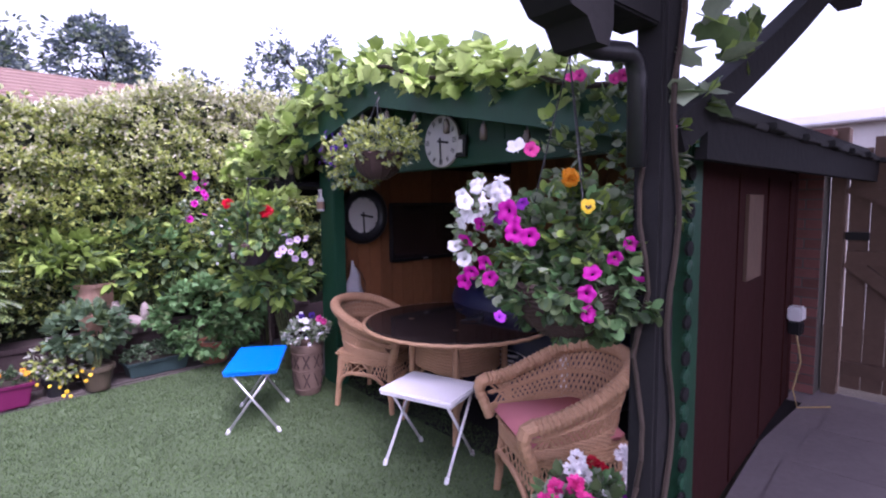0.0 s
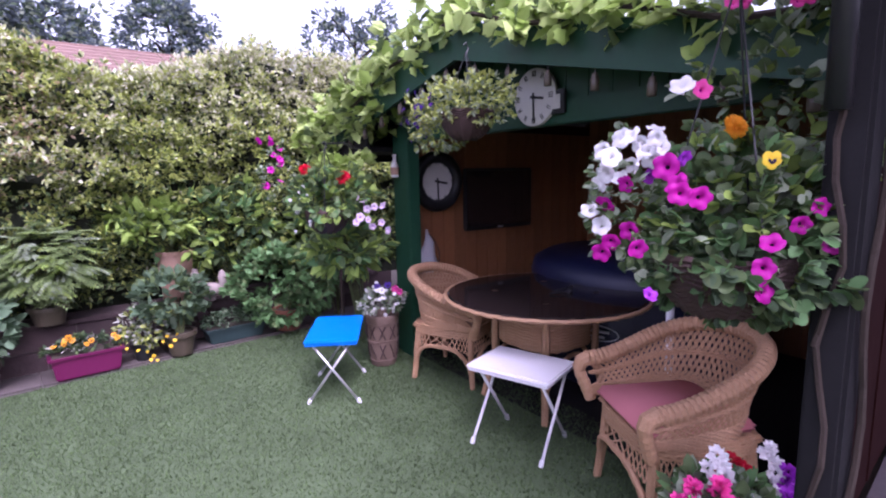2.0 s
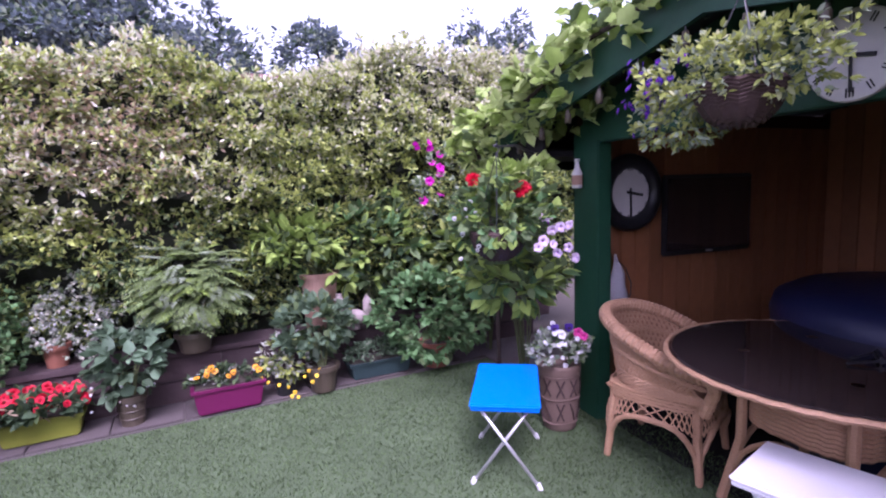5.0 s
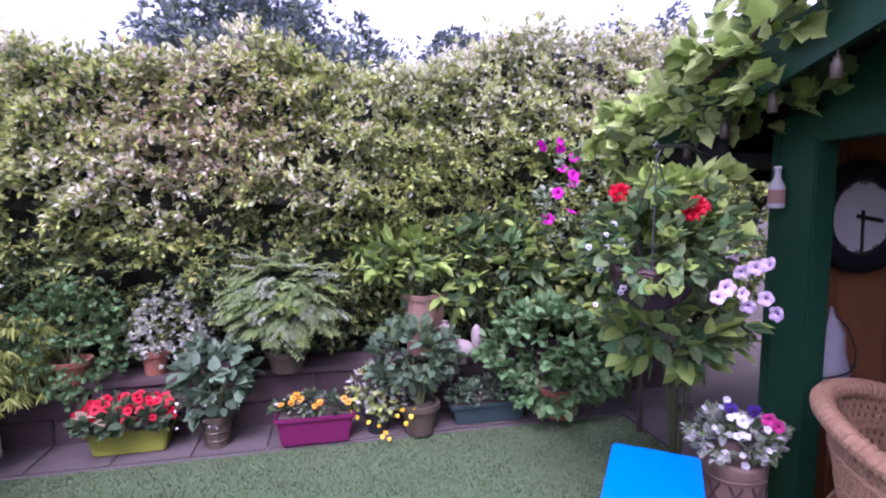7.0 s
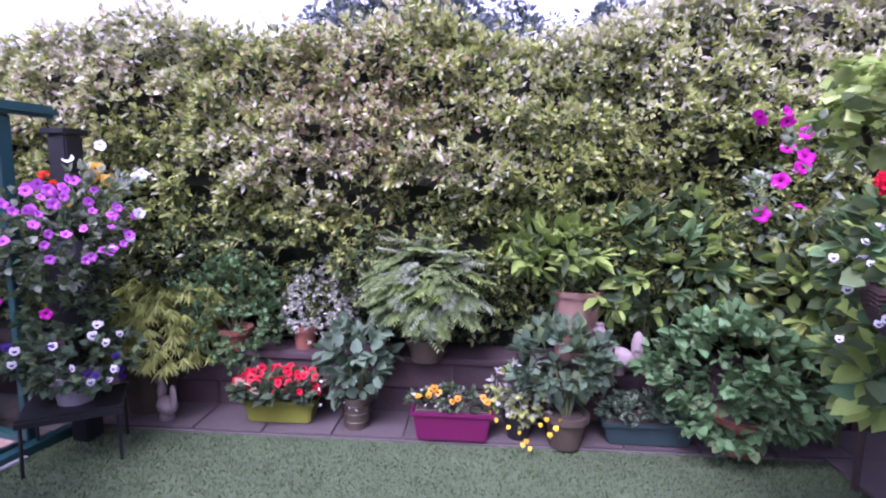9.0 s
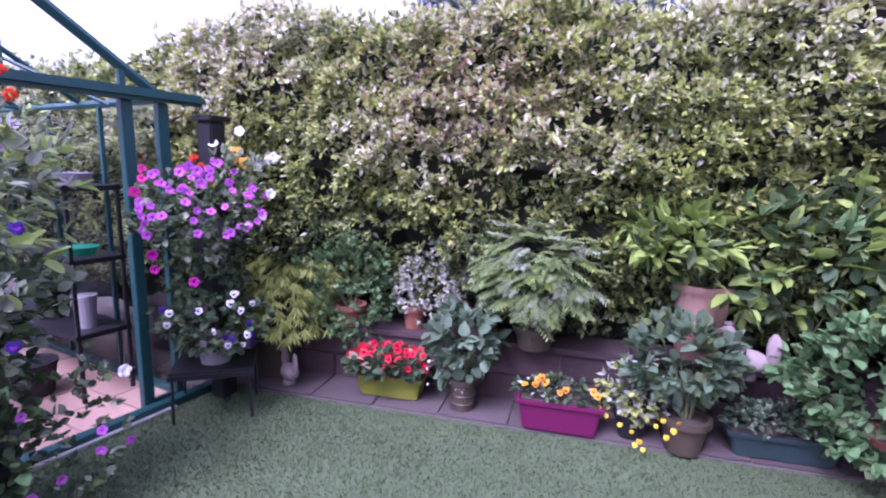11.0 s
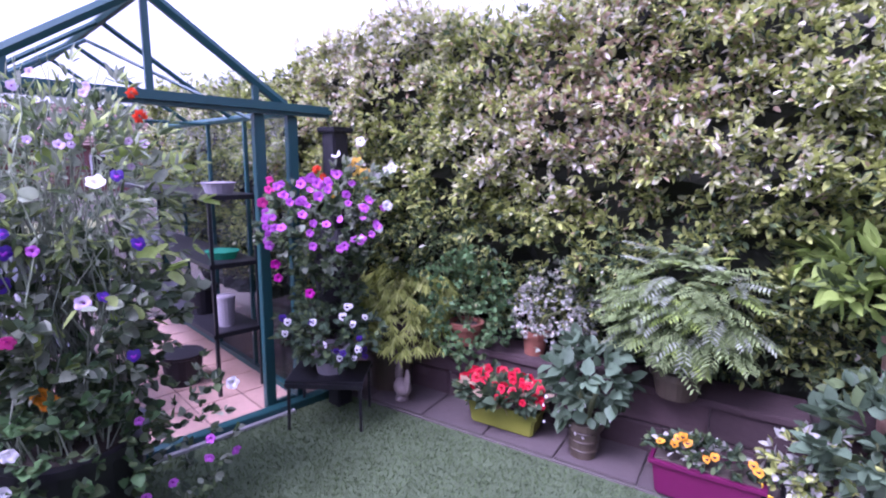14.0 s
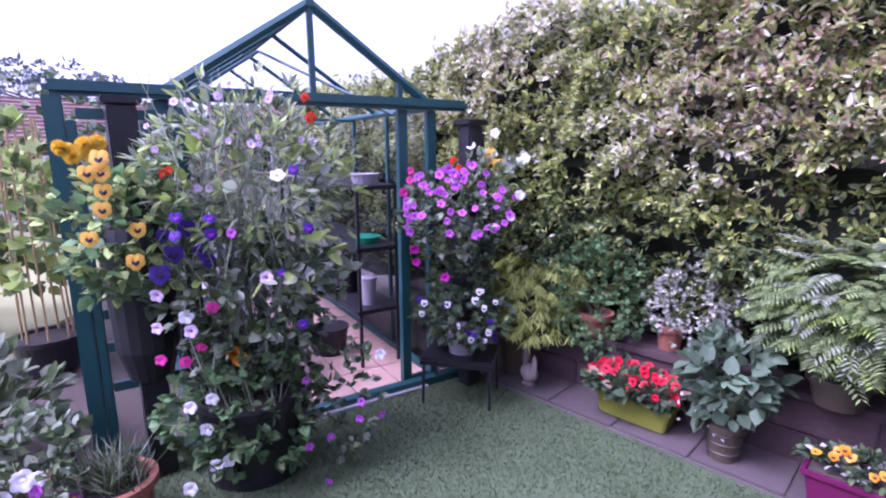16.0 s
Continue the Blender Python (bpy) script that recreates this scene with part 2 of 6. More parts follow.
def leaf_mesh(name, P, D, L, W, mats, idx, rng, fold=0.25, flat=None, shape=PLAIN):
    """One mesh of many folded leaves: base points P, directions D, lengths L, half widths W; shape is half an outline."""
    n, k = len(P), len(shape)
    D = D / np.maximum(np.linalg.norm(D, axis=1, keepdims=True), 1e-6)
    up = rng.normal(size=(n, 3)) * 0.5 + np.array([0, 0, 1.0]) if flat is None else flat
    S = np.cross(D, up)
    S /= np.maximum(np.linalg.norm(S, axis=1, keepdims=True), 1e-6)
    N = np.cross(S, D)
    L, W = np.broadcast_to(L, n)[:, None], np.broadcast_to(W, n)[:, None]
    droop = -N * L * 0.12
    c = 2 + 2 * k
    V = np.empty((n, c, 3))
    V[:, 0] = P
    V[:, k + 1] = P + D * L + droop
    for i, (u, w) in enumerate(shape):
        mid = P + D * L * u + N * W * w * fold + droop * max(u, 0) ** 2
        V[:, 1 + i] = mid + S * W * w
        V[:, c - 1 - i] = mid - S * W * w
    base = (np.arange(n) * c)[:, None]
    order = list(range(k + 2)) + [0] + list(range(k + 1, c))
    F = (base + np.array([order])).reshape(-1).astype(np.int32)
    me = bpy.data.meshes.new(name)
    me.vertices.add(n * c)
    me.vertices.foreach_set("co", V.reshape(-1).astype(np.float32))
    me.loops.add(len(F))
    me.loops.foreach_set("vertex_index", F)
    me.polygons.add(n * 2)
    me.polygons.foreach_set("loop_start", (np.arange(n * 2) * (k + 2)).astype(np.int32))
    me.polygons.foreach_set("material_index", np.repeat(idx, 2).astype(np.int32))
    for m in mats:
        me.materials.append(m)
    me.update(calc_edges=True)
    me.validate()
    return me


def crown_points(rng, n, centre, radii, lump=0.3, shell=0.55, low=-1.0):
    """Points in an uneven, lumpy body, most of them near its skin, and their outward directions."""
    d = rng.normal(size=(n * 2, 3))
    d /= np.linalg.norm(d, axis=1, keepdims=True)
    d = d[d[:, 2] > low][:n]
    n = len(d)
    ph = rng.uniform(0, 6.28, 6)
    wob = sum(np.sin(k * d[:, a] * 3.1 + ph[i]) for i, (k, a) in enumerate(((1, 0), (1.4, 1), (1.2, 2), (2.3, 0), (2.7, 1), (2.5, 2)))) / 6
    r = (shell + (1 - shell) * rng.random(n) ** 0.6) * (1 + lump * wob * 1.6)
    return np.array(centre) + d * r[:, None] * np.array(radii), d


def sprigs(rng, P, D, per, spread, L):
    """Several leaves fanned out round each point."""
    P2 = np.repeat(P, per, axis=0)
    D2 = np.repeat(D, per, axis=0) + rng.normal(size=(len(P) * per, 3)) * spread
    D2 /= np.linalg.norm(D2, axis=1, keepdims=True)
    return P2 + D2 * L * 0.15, D2


def foliage(name, parent, rng, n, centre, radii, L, W, mats, probs=None, per=5, spread=0.6, lump=0.3, shell=0.5, low=-1.0, lift=0.3, label="", shape=PLAIN):
    P, D = crown_points(rng, n, centre, radii, lump, shell, low)
    D = D + np.array([0, 0, lift])
    P, D = sprigs(rng, P, D, per, spread, L)
    idx = rng.choice(len(mats), size=len(P), p=probs)
    k = rng.uniform(0.65, 1.25, len(P))
    return part(name, leaf_mesh(name, P, D, L * k, W * k, mats, idx, rng, shape=shape), None, parent, label)


# flowers, each a mesh that faces +z and is shared by its repeats
FLOWERS = {}


def petunia_mesh(name, mat, eye, r=0.03, ruffle=0.25):
    if name in FLOWERS:
        return FLOWERS[name]
    bm = bmesh.new()
    n = 30
    rings = []
    for rad, z in ((0.06, -0.9), (0.16, -0.3), (0.3, -0.02), (0.68, 0.12), (1.0, 0.06)):
        ring = []
        for k in range(n):
            a = 2 * math.pi * k / n
            lobe = 1 - 0.16 * (0.5 - 0.5 * math.cos(5 * a)) ** 3 * (rad > 0.5)
            ring.append(bm.verts.new((r * rad * lobe * math.cos(a), r * rad * lobe * math.sin(a), r * (z + ruffle * 0.5 * math.sin(5 * a + 1) * (rad > 0.9)))))
        rings.append(ring)
    for i, (a, b) in enumerate(zip(rings, rings[1:])):
        for k in range(n):
            f = bm.faces.new((a[k], a[(k + 1) % n], b[(k + 1) % n], b[k]))
            f.material_index = 1 if i == 0 and eye else 0
    FLOWERS[name] = mesh_of(bm, name, [mat, eye or mat], True)
    return FLOWERS[name]


def pansy_mesh(name, mat, blotch, r=0.026):
    if name in FLOWERS:
        return FLOWERS[name]
    bm = bmesh.new()
    for i, (ax, ay, s) in enumerate(((-0.45, 0.5, 0.62), (0.45, 0.5, 0.62), (-0.55, -0.1, 0.55), (0.55, -0.1, 0.55), (0, -0.5, 0.62))):
        for m, k, dz in ((0, 1.0, 0), (1, 0.5, 0.05)):
            if m and i < 2:
                continue
            cx, cy = (ax, ay) if not m else (ax * 0.55, ay * 0.55)
            c = bm.verts.new((cx * r, cy * r, r * (0.12 + dz + 0.04 * i)))
            ring = [bm.verts.new(((cx + s * k * math.cos(q * math.pi / 5)) * r, (cy + s * k * math.sin(q * math.pi / 5)) * r, r * (dz + 0.04 * i))) for q in range(10)]
            for q in range(10):
                f = bm.faces.new((c, ring[q], ring[(q + 1) % 10]))
                f.material_index = m
    FLOWERS[name] = mesh_of(bm, name, [mat, blotch])
    return FLOWERS[name]


def pompon_mesh(name, mat, r=0.026, n=60, flatness=0.7):
    if name in FLOWERS:
        return FLOWERS[name]
    rng = np.random.default_rng(5)
    d = rng.normal(size=(n, 3))
    d[:, 2] = np.abs(d[:, 2]) * 0.8
    d /= np.linalg.norm(d, axis=1, keepdims=True)
    FLOWERS[name] = leaf_mesh(name, d * r * 0.3 * np.array([1, 1, flatness]), d, r * 0.75, r * 0.28, [mat], np.zeros(n, int), rng)
    return FLOWERS[name]


def put_flowers(parent, name, me, places, rng, face=(0, 0, 0.3), jitter=0.5, size=(0.8, 1.2)):
    """Single flowers as parts; places are in the thing's own frame."""
    for p in places:
        d = Vector(face) + Vector(rng.normal(size=3)) * jitter
        q = d.to_track_quat("Z", "Y").to_matrix().to_4x4()
        ob = new(name, me)
        ob.parent = parent
        s = rng.uniform(*size)
        ob.matrix_local = Matrix.Translation(p) @ q @ Matrix.Diagonal((s, s, s, 1))


def spread_on(rng, n, centre, radii, toward, wide=0.9, low=-0.7):
    """Places on the side of a body that looks a given way."""
    t = np.array(toward, float)
    t /= np.linalg.norm(t)
    out = []
    while len(out) < n:
        d = rng.normal(size=3)
        d /= np.linalg.norm(d)
        if d @ t > 1 - wide and d[2] > low:
            out.append(tuple(np.array(centre) + d * np.array(radii) * rng.uniform(0.95, 1.12)))
    return out


# ---- ground ----
UX, UY = 0.9932, 0.1168   # the way along the hedge
O_Y = 3.13


def uv(u, v):
    """A place by its distance along the hedge border and into it."""
    return u * UX - v * UY, O_Y + u * UY + v * UX


BORDER = Matrix.Translation((0, O_Y, 0)) @ Matrix.Rotation(math.atan2(UY, UX), 4, "Z")

bm = bmesh.new()
bmesh.ops.create_grid(bm, x_segments=2, y_segments=2, size=600)
bmesh.ops.translate(bm, verts=bm.verts, vec=(0, 0, -0.03))
tagged(part("ground", bm, EARTH), "dark bare earth under the whole garden", "ground", kind="structure")


def slab_of(points, z0, z1):
    bm = bmesh.new()
    lo = [bm.verts.new((x, y, z0)) for x, y in points]
    hi = [bm.verts.new((x, y, z1)) for x, y in points]
    bm.faces.new(hi)
    bm.faces.new(lo[::-1])
    n = len(points)
    for k in range(n):
        bm.faces.new((lo[k], lo[(k + 1) % n], hi[(k + 1) % n], hi[k]))
    return bm


GW = Vector((0.117, 0.993, 0)).normalized()     # along the greenhouse front
GN = Vector((-GW.y, GW.x, 0))                   # into the greenhouse
GO = Vector((-0.453, 0.988, 0))
GHOUSE = Matrix(((GW.x, GN.x, 0, GO.x), (GW.y, GN.y, 0, GO.y), (0, 0, 1, 0), (0, 0, 0, 1)))


def gp(s, d):
    p = GO + GW * s + GN * d
    return p.x, p.y


LAWN = [uv(0.15, 0), uv(4.4, 0), (4.42, -0.52), (3.4, -6), (-0.6, -6), gp(-0.8, -0.05), gp(2.2, -0.02)]
tagged(part("lawn", slab_of(LAWN, -0.03, 0.0), TURF), "short green artificial turf lawn", "lawn", kind="structure")
tagged(part("far_lawn", slab_of([(-12, -6), (-0.62, -6), gp(-0.82, -0.05), gp(-0.5, 2.6), (-12, 6)], -0.03, -0.004), PALEGRASS), "dry grass beyond the greenhouse, coloured pale as if sunlit", "lawn", kind="structure")

rng = np.random.default_rng(11)
n = 175000
P = np.column_stack([rng.uniform(-0.2, 4.4, n), rng.uniform(-1.3, 3.65, n), np.zeros(n)])
keep = (P[:, 1] < O_Y + (P[:, 0]) * UY / UX - 0.01) & ((P[:, 0] - GO.x) * GN.x + (P[:, 1] - GO.y) * GN.y < -0.02)
P = P[keep]
D = np.column_stack([rng.normal(size=(len(P), 2)) * 0.55, np.ones(len(P))])
tagged(part("turf_blades", leaf_mesh("turf_blades", P, D, rng.uniform(0.01, 0.024, len(P)), 0.0021, [BLADE], np.zeros(len(P), int), rng), None), "short green plastic grass blades", "grass", kind="stuff")

# ---- cabin with the hot tub ----
SX, SL, SR, SB = 4.15, 2.45, -0.42, 6.42


def SRY(x):
    """The slightly askew outer side of the cabin."""
    return -0.47 + (x - 4.2) * 0.1


cab = thing("wall_cabin", 0, 0, 0, "open-fronted green and brown timber garden cabin", "cabin", kind="structure")
part("side_wall", slab_of([(SX, SL + 0.01), (SB, SL + 0.01), (SB, SL + 0.07), (SX, SL + 0.07)], 0, 1.9), SHEDWOOD, cab)
part("back_wall", slab_of([(SB + 0.01, -0.25), (SB + 0.07, -0.25), (SB + 0.07, SL + 0.07), (SB + 0.01, SL + 0.07)], 0, 1.8), SHEDWOOD, cab)
part("side_wall", slab_of([(4.2, SRY(4.2)), (SB + 0.1, SRY(SB + 0.1)), (SB + 0.1, SRY(SB + 0.1) + 0.05), (4.2, SRY(4.2) + 0.05)], 0, 1.66), SHEDWOOD, cab, "reddish brown painted boarding")
for x0 in (4.86, 5.52, 6.2):
    part("batten", slab_of([(x0, SRY(x0) - 0.008), (x0 + 0.035, SRY(x0) - 0.005), (x0 + 0.035, SRY(x0) - 0.001), (x0, SRY(x0) - 0.001)], 0.02, 1.6), SHEDWOOD, cab)
part("notice_panel", slab_of([(5.0, SRY(5.0) - 0.02), (5.32, SRY(5.32) - 0.02), (5.32, SRY(5.32) - 0.002), (5.0, SRY(5.0) - 0.002)], 1.05, 1.5), GATEWOOD, cab)
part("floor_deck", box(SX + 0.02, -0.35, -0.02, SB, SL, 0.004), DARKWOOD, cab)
bm = box(4.1, 2.25, 0, 4.2, 2.44, 1.7, 0.008)
part("corner_post", bm, GREENPAINT, cab)
bm = bmesh.new()
add_box(bm, 4.11, 2.44, 0, 4.18, 2.5, 1.75, 0.006)
part("corner_board", bm, GREENPAINT, cab)
part("corner_post", box(4.1, -0.5, 0, 4.2, -0.38, 1.68, 0.008), GREENPAINT, cab)
part("front_beam", box(4.11, -0.36, 1.68, 4.19, 2.44, 1.8, 0.006), GREENPAINT, cab)
# gable boarding above the opening
RIDGE_Y, RIDGE_Z, EAVE_Z = 1.3, 2.2, 1.78
EL, ER = 3.12, -0.62


def roof_z(y):
    return RIDGE_Z - (RIDGE_Z - EAVE_Z) * (abs(y - RIDGE_Y) / ((EL - RIDGE_Y) if y > RIDGE_Y else (RIDGE_Y - ER)))


y = -0.36
while y < 2.42:
    y1 = min(y + 0.14, 2.44)
    bm = bmesh.new()
    a = [bm.verts.new((4.13, q, z)) for q, z in ((y, 1.8), (y1 - 0.006, 1.8), (y1 - 0.006, roof_z(y1) - 0.03), (y, roof_z(y) - 0.03))]
    f = bm.faces.new(a)
    g = bmesh.ops.extrude_face_region(bm, geom=[f])
    bmesh.ops.translate(bm, verts=[v for v in g["geom"] if isinstance(v, bmesh.types.BMVert)], vec=(0.03, 0, 0))
    part("gable_board", bm, GREENPAINT, cab)
    y = y1
bm = bmesh.new()
f = bm.faces.new([bm.verts.new((SB + 0.012, q, z)) for q, z in ((-0.25, 1.801), (2.5, 1.801), (2.5, roof_z(2.5) - 0.002), (RIDGE_Y, RIDGE_Z - 0.002), (-0.25, roof_z(-0.25) - 0.002))])
g = bmesh.ops.extrude_face_region(bm, geom=[f])
bmesh.ops.translate(bm, verts=[v for v in g["geom"] if isinstance(v, bmesh.types.BMVert)], vec=(0.05, 0, 0))
part("back_gable", bm, SHEDWOOD, cab)
for ya, yb in ((EL, RIDGE_Y), (RIDGE_Y, ER)):
    za, zb = roof_z(ya), roof_z(yb)
    bm = bmesh.new()
    for x0, x1, lo, hi, m in ((3.86, SB + 0.2, 0.0, 0.035, 0),):
        vs = [bm.verts.new(c) for c in ((x0, ya, za + lo), (x1, ya, za + lo), (x1, yb, zb + lo), (x0, yb, zb + lo), (x0, ya, za + hi), (x1, ya, za + hi), (x1, yb, zb + hi), (x0, yb, zb + hi))]
        for q in ((3, 2, 1, 0), (4, 5, 6, 7), (0, 1, 5, 4), (1, 2, 6, 5), (2, 3, 7, 6), (3, 0, 4, 7)):
            bm.faces.new([vs[i] for i in q])
    part("roof_slope", bm, FELT, cab)
    bm = bmesh.new()
    vs = [bm.verts.new(c) for c in ((3.83, ya, za - 0.14), (3.857, ya, za - 0.14), (3.857, yb, zb - 0.14), (3.83, yb, zb - 0.14), (3.83, ya, za + 0.05), (3.857, ya, za + 0.05), (3.857, yb, zb + 0.05), (3.83, yb, zb + 0.05))]
    for q in ((3, 2, 1, 0), (4, 5, 6, 7), (0, 1, 5, 4), (1, 2, 6, 5), (2, 3, 7, 6), (3, 0, 4, 7)):
        bm.faces.new([vs[i] for i in q])
    part("barge_board", bm, GREENPAINT, cab)
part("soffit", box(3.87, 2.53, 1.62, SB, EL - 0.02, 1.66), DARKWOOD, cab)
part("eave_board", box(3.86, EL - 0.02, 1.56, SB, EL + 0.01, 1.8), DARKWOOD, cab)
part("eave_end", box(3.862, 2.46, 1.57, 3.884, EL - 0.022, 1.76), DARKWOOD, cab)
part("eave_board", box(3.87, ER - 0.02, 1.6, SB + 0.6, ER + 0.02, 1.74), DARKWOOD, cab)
k = 0
x = 3.95
while x < 6.9:   # ragged tile edge along the eave
    part("eave_tile", box(x, ER - 0.06 + 0.012 * (k % 3), 1.735 + 0.006 * (k % 2), x + 0.15, ER + 0.1, 1.765 + 0.006 * (k % 2), 0.004), FELT, cab)
    x += 0.155
    k += 1
# scalloped green edging up the front corner
for i in range(22):
    bm = lathe([(0.012, -0.012), (0.03, -0.006), (0.03, 0.006), (0.012, 0.012)], 12)
    bmesh.ops.rotate(bm, verts=bm.verts, matrix=Matrix.Rotation(radians(90), 3, "X"))
    bmesh.ops.translate(bm, verts=bm.verts, vec=(4.098, -0.497, 0.06 + i * 0.072))
    part("scallop", bm, DARKWOOD if i % 2 else GREENPAINT, cab)

# pergola post with its curved brace, and the end of the roof gutter over it
post = thing("pergola_post", 3.7, -0.6, 0, "dark stained timber pergola post with a curved brace", "post")
part("post_shaft", box(-0.17, -0.055, 0, -0.07, 0.035, 3.0, 0.01), DARKWOOD, post)
bm = bmesh.new()
rows = []
for i in range(15):
    t = i / 14
    cx, cz = -0.02 + 1.62 * t, 1.66 + 0.86 * t - 0.02 * math.sin(math.pi * t)
    nx, nz = -0.5, 0.87
    rows.append([bm.verts.new((cx + nx * w, yy, cz + nz * w)) for w, yy in ((-0.055, -0.04), (0.055, -0.04), (0.055, 0.04), (-0.055, 0.04))])
for a, b in zip(rows, rows[1:]):
    for q in range(4):
        bm.faces.new((a[q], a[(q + 1) % 4], b[(q + 1) % 4], b[q]))
bm.faces.new(rows[0][::-1])
bm.faces.new(rows[-1])
part("brace", bm, DARKWOOD, post)
part("roof_beam", box(-0.449, -0.04, 1.95, -0.171, 0.08, 2.1, 0.006), DARKWOOD, post)
part("top_plate", box(-0.3, -0.04, 2.6, 2.3, 0.08, 2.75, 0.006), DARKWOOD, post)
canopy = thing("ceiling_canopy", 3.1, -4.2, 2.78, "dark timber canopy roof over the patio", "canopy", kind="structure")
part("canopy_deck", box(0, 0, 0, 3.7, 3.5, 0.06, 0.006), DARKWOOD, canopy)
bm = bmesh.new()
prof = [(-0.66, 1.93), (-0.62, 1.89), (-0.56, 1.88), (-0.52, 1.83), (-0.47, 1.83), (-0.45, 1.88), (-0.45, 2.02), (-0.66, 1.98)]
a = [bm.verts.new((px_, -0.06, pz_)) for px_, pz_ in prof]
f = bm.faces.new(a)
g = bmesh.ops.extrude_face_region(bm, geom=[f])
bmesh.ops.translate(bm, verts=[v for v in g["geom"] if isinstance(v, bmesh.types.BMVert)], vec=(0, 0.12, 0))
part("gutter_end", bm, DARKWOOD, post)
part("downpipe", tube([(-0.5, 0.0, 1.86), (-0.47, 0.0, 1.85), (-0.42, 0.0, 1.845), (-0.28, 0.0, 1.865), (-0.24, 0.0, 1.85), (-0.22, 0.0, 1.81), (-0.215, 0.0, 1.56)], 0.027, 12), BLACK, post, smooth=True)
for zz in (0.3, 0.8, 1.3):
    pts = [(-0.185 + 0.012 * math.sin(zz * 9 + i * 1.7), -0.01 + 0.02 * math.cos(i * 1.3), zz - 0.3 + i * 0.1) for i in range(7)]
    part("vine_stem", tube(pts, 0.008, 6), BARK, post)

# ---- brick pillar, garden gate, back boundary ----
pillar = thing("wall_pillar", 6.78, -0.2, 0, "weathered red brick pillar beside the gate", "brick wall", kind="structure")
part("mortar_core", box(-0.1, -0.16, 0, 0.1, 0.6, 1.93), JOINT, pillar)
gate = thing("door_gate", 6.84, -0.42, 0, "closed brown timber ledged and braced garden gate", "gate", kind="structure")
part("gate_post", box(-0.05, -0.05, 0, 0.07, 0.04, 2.0, 0.006), GATEWOOD, gate)
for i in range(8):
    top = 1.78 + 0.24 * math.sin(math.pi * (i + 0.8) / 9)
    part("board", box(0.0, -0.06 - (i + 1) * 0.125, 0.06, 0.03, -0.06 - i * 0.125 - 0.006, top, 0.004), GATEWOOD, gate)
for zz in (0.22, 1.05, 1.6):
    part("rail", box(-0.035, -1.06, zz - 0.05, -0.002, -0.07, zz + 0.05, 0.004), GATEWOOD, gate)
for za, zb in ((0.27, 1.0), (1.1, 1.55)):
    bm = bmesh.new()
    add_box(bm, -0.034, -0.05, -0.62 if zb < 1.05 else -0.55, -0.003, 0.05, 0.62 if zb < 1.05 else 0.55, 0.004)
    bmesh.ops.rotate(bm, verts=bm.verts, matrix=Matrix.Rotation(math.atan2(0.9, zb - za) * -1, 3, "X"))
    bmesh.ops.translate(bm, verts=bm.verts, vec=(0, -0.56, (za + zb) / 2))
    part("brace", bm, GATEWOOD, gate)
part("latch", box(-0.06, -0.2, 1.18, -0.036, -0.06, 1.24, 0.004), BLACK, gate)
part("gate_post", box(-0.05, -1.18, 0, 0.07, -1.08, 2.0, 0.006), GATEWOOD, gate)
fence = thing("wall_fence", 0, 0, 0, "plain brown timber boundary fence", "fence", kind="structure")
for xa, ya, xb, yb in ((6.9, -1.5, 6.9, -6.0), (6.9, -6.0, -4.0, -6.0)):
    d = Vector((xb - xa, yb - ya, 0))
    m = Matrix.Translation((xa, ya, 0)) @ Matrix.Rotation(math.atan2(d.y, d.x), 4, "Z")
    bm = bmesh.new()
    i = 0.0
    while i < d.length:
        add_box(bm, i, -0.02 + 0.012 * (int(i * 8) % 2), 0, min(i + 0.14, d.length), 0.0 + 0.012 * (int(i * 8) % 2), 1.75)
        i += 0.145
    bmesh.ops.transform(bm, matrix=m, verts=bm.verts)
    part("fence_run", bm, GATEWOOD, fence)
house = thing("neighbour_house", 9.5, 0.2, 0, "pale rendered house beyond the gate", "house")
part("wall", box(0, -2.2, 0, 4, 3.2, 2.35), RENDERWALL, house)
part("roof", box(-0.15, -2.4, 2.352, 4.2, 3.4, 2.5, 0.02), WHITEPLASTIC, house)
socket = thing("outdoor_socket", 6.35, SRY(6.35) - 0.06, 0.62, "white and black outdoor plug box on the cabin wall", "socket")
part("cover", box(-0.06, -0.04, 0.0, 0.06, 0.05, 0.1, 0.012), WHITEPLASTIC, socket)
part("plug", box(-0.045, -0.035, -0.1, 0.045, 0.045, -0.002, 0.01), BLACK, socket)
part("cable", tube([(0, 0, -0.1), (0.02, -0.03, -0.3), (-0.02, 0, -0.5), (-0.1, -0.05, -0.6), (0.1, -0.2, -0.605)], 0.006, 6), CANE, socket)

# ---- greenhouse ----
gh = thing("greenhouse", 0, 0, 0, "dark green aluminium framed glass greenhouse with its door slid open", "greenhouse")
gh.matrix_world = GHOUSE
W0, W1, WC, RB, RA, GD = 0.44, 1.9, 1.17, 1.76, 2.28, 2.5
for s in (W0, 1.7, W1):
    for d in ((0, GD) if s != 1.7 else (0,)):
        part("post", box(s - 0.03, d - 0.02, 0, s + 0.03, d + 0.03, RB, 0.004), GHFRAME, gh)
part("door_rail", box(0.01, -0.075, RB + 0.0, 2.14, -0.025, RB + 0.066, 0.02), GHFRAME, gh)
part("head_bar", box(W0 - 0.02, -0.024, RB + 0.002, W1 + 0.02, 0.03, RB + 0.05, 0.004), GHFRAME, gh)
part("side_panel_frame", box(1.74, -0.02, 0, 1.86, 0.02, 0.06, 0.004), GHFRAME, gh)
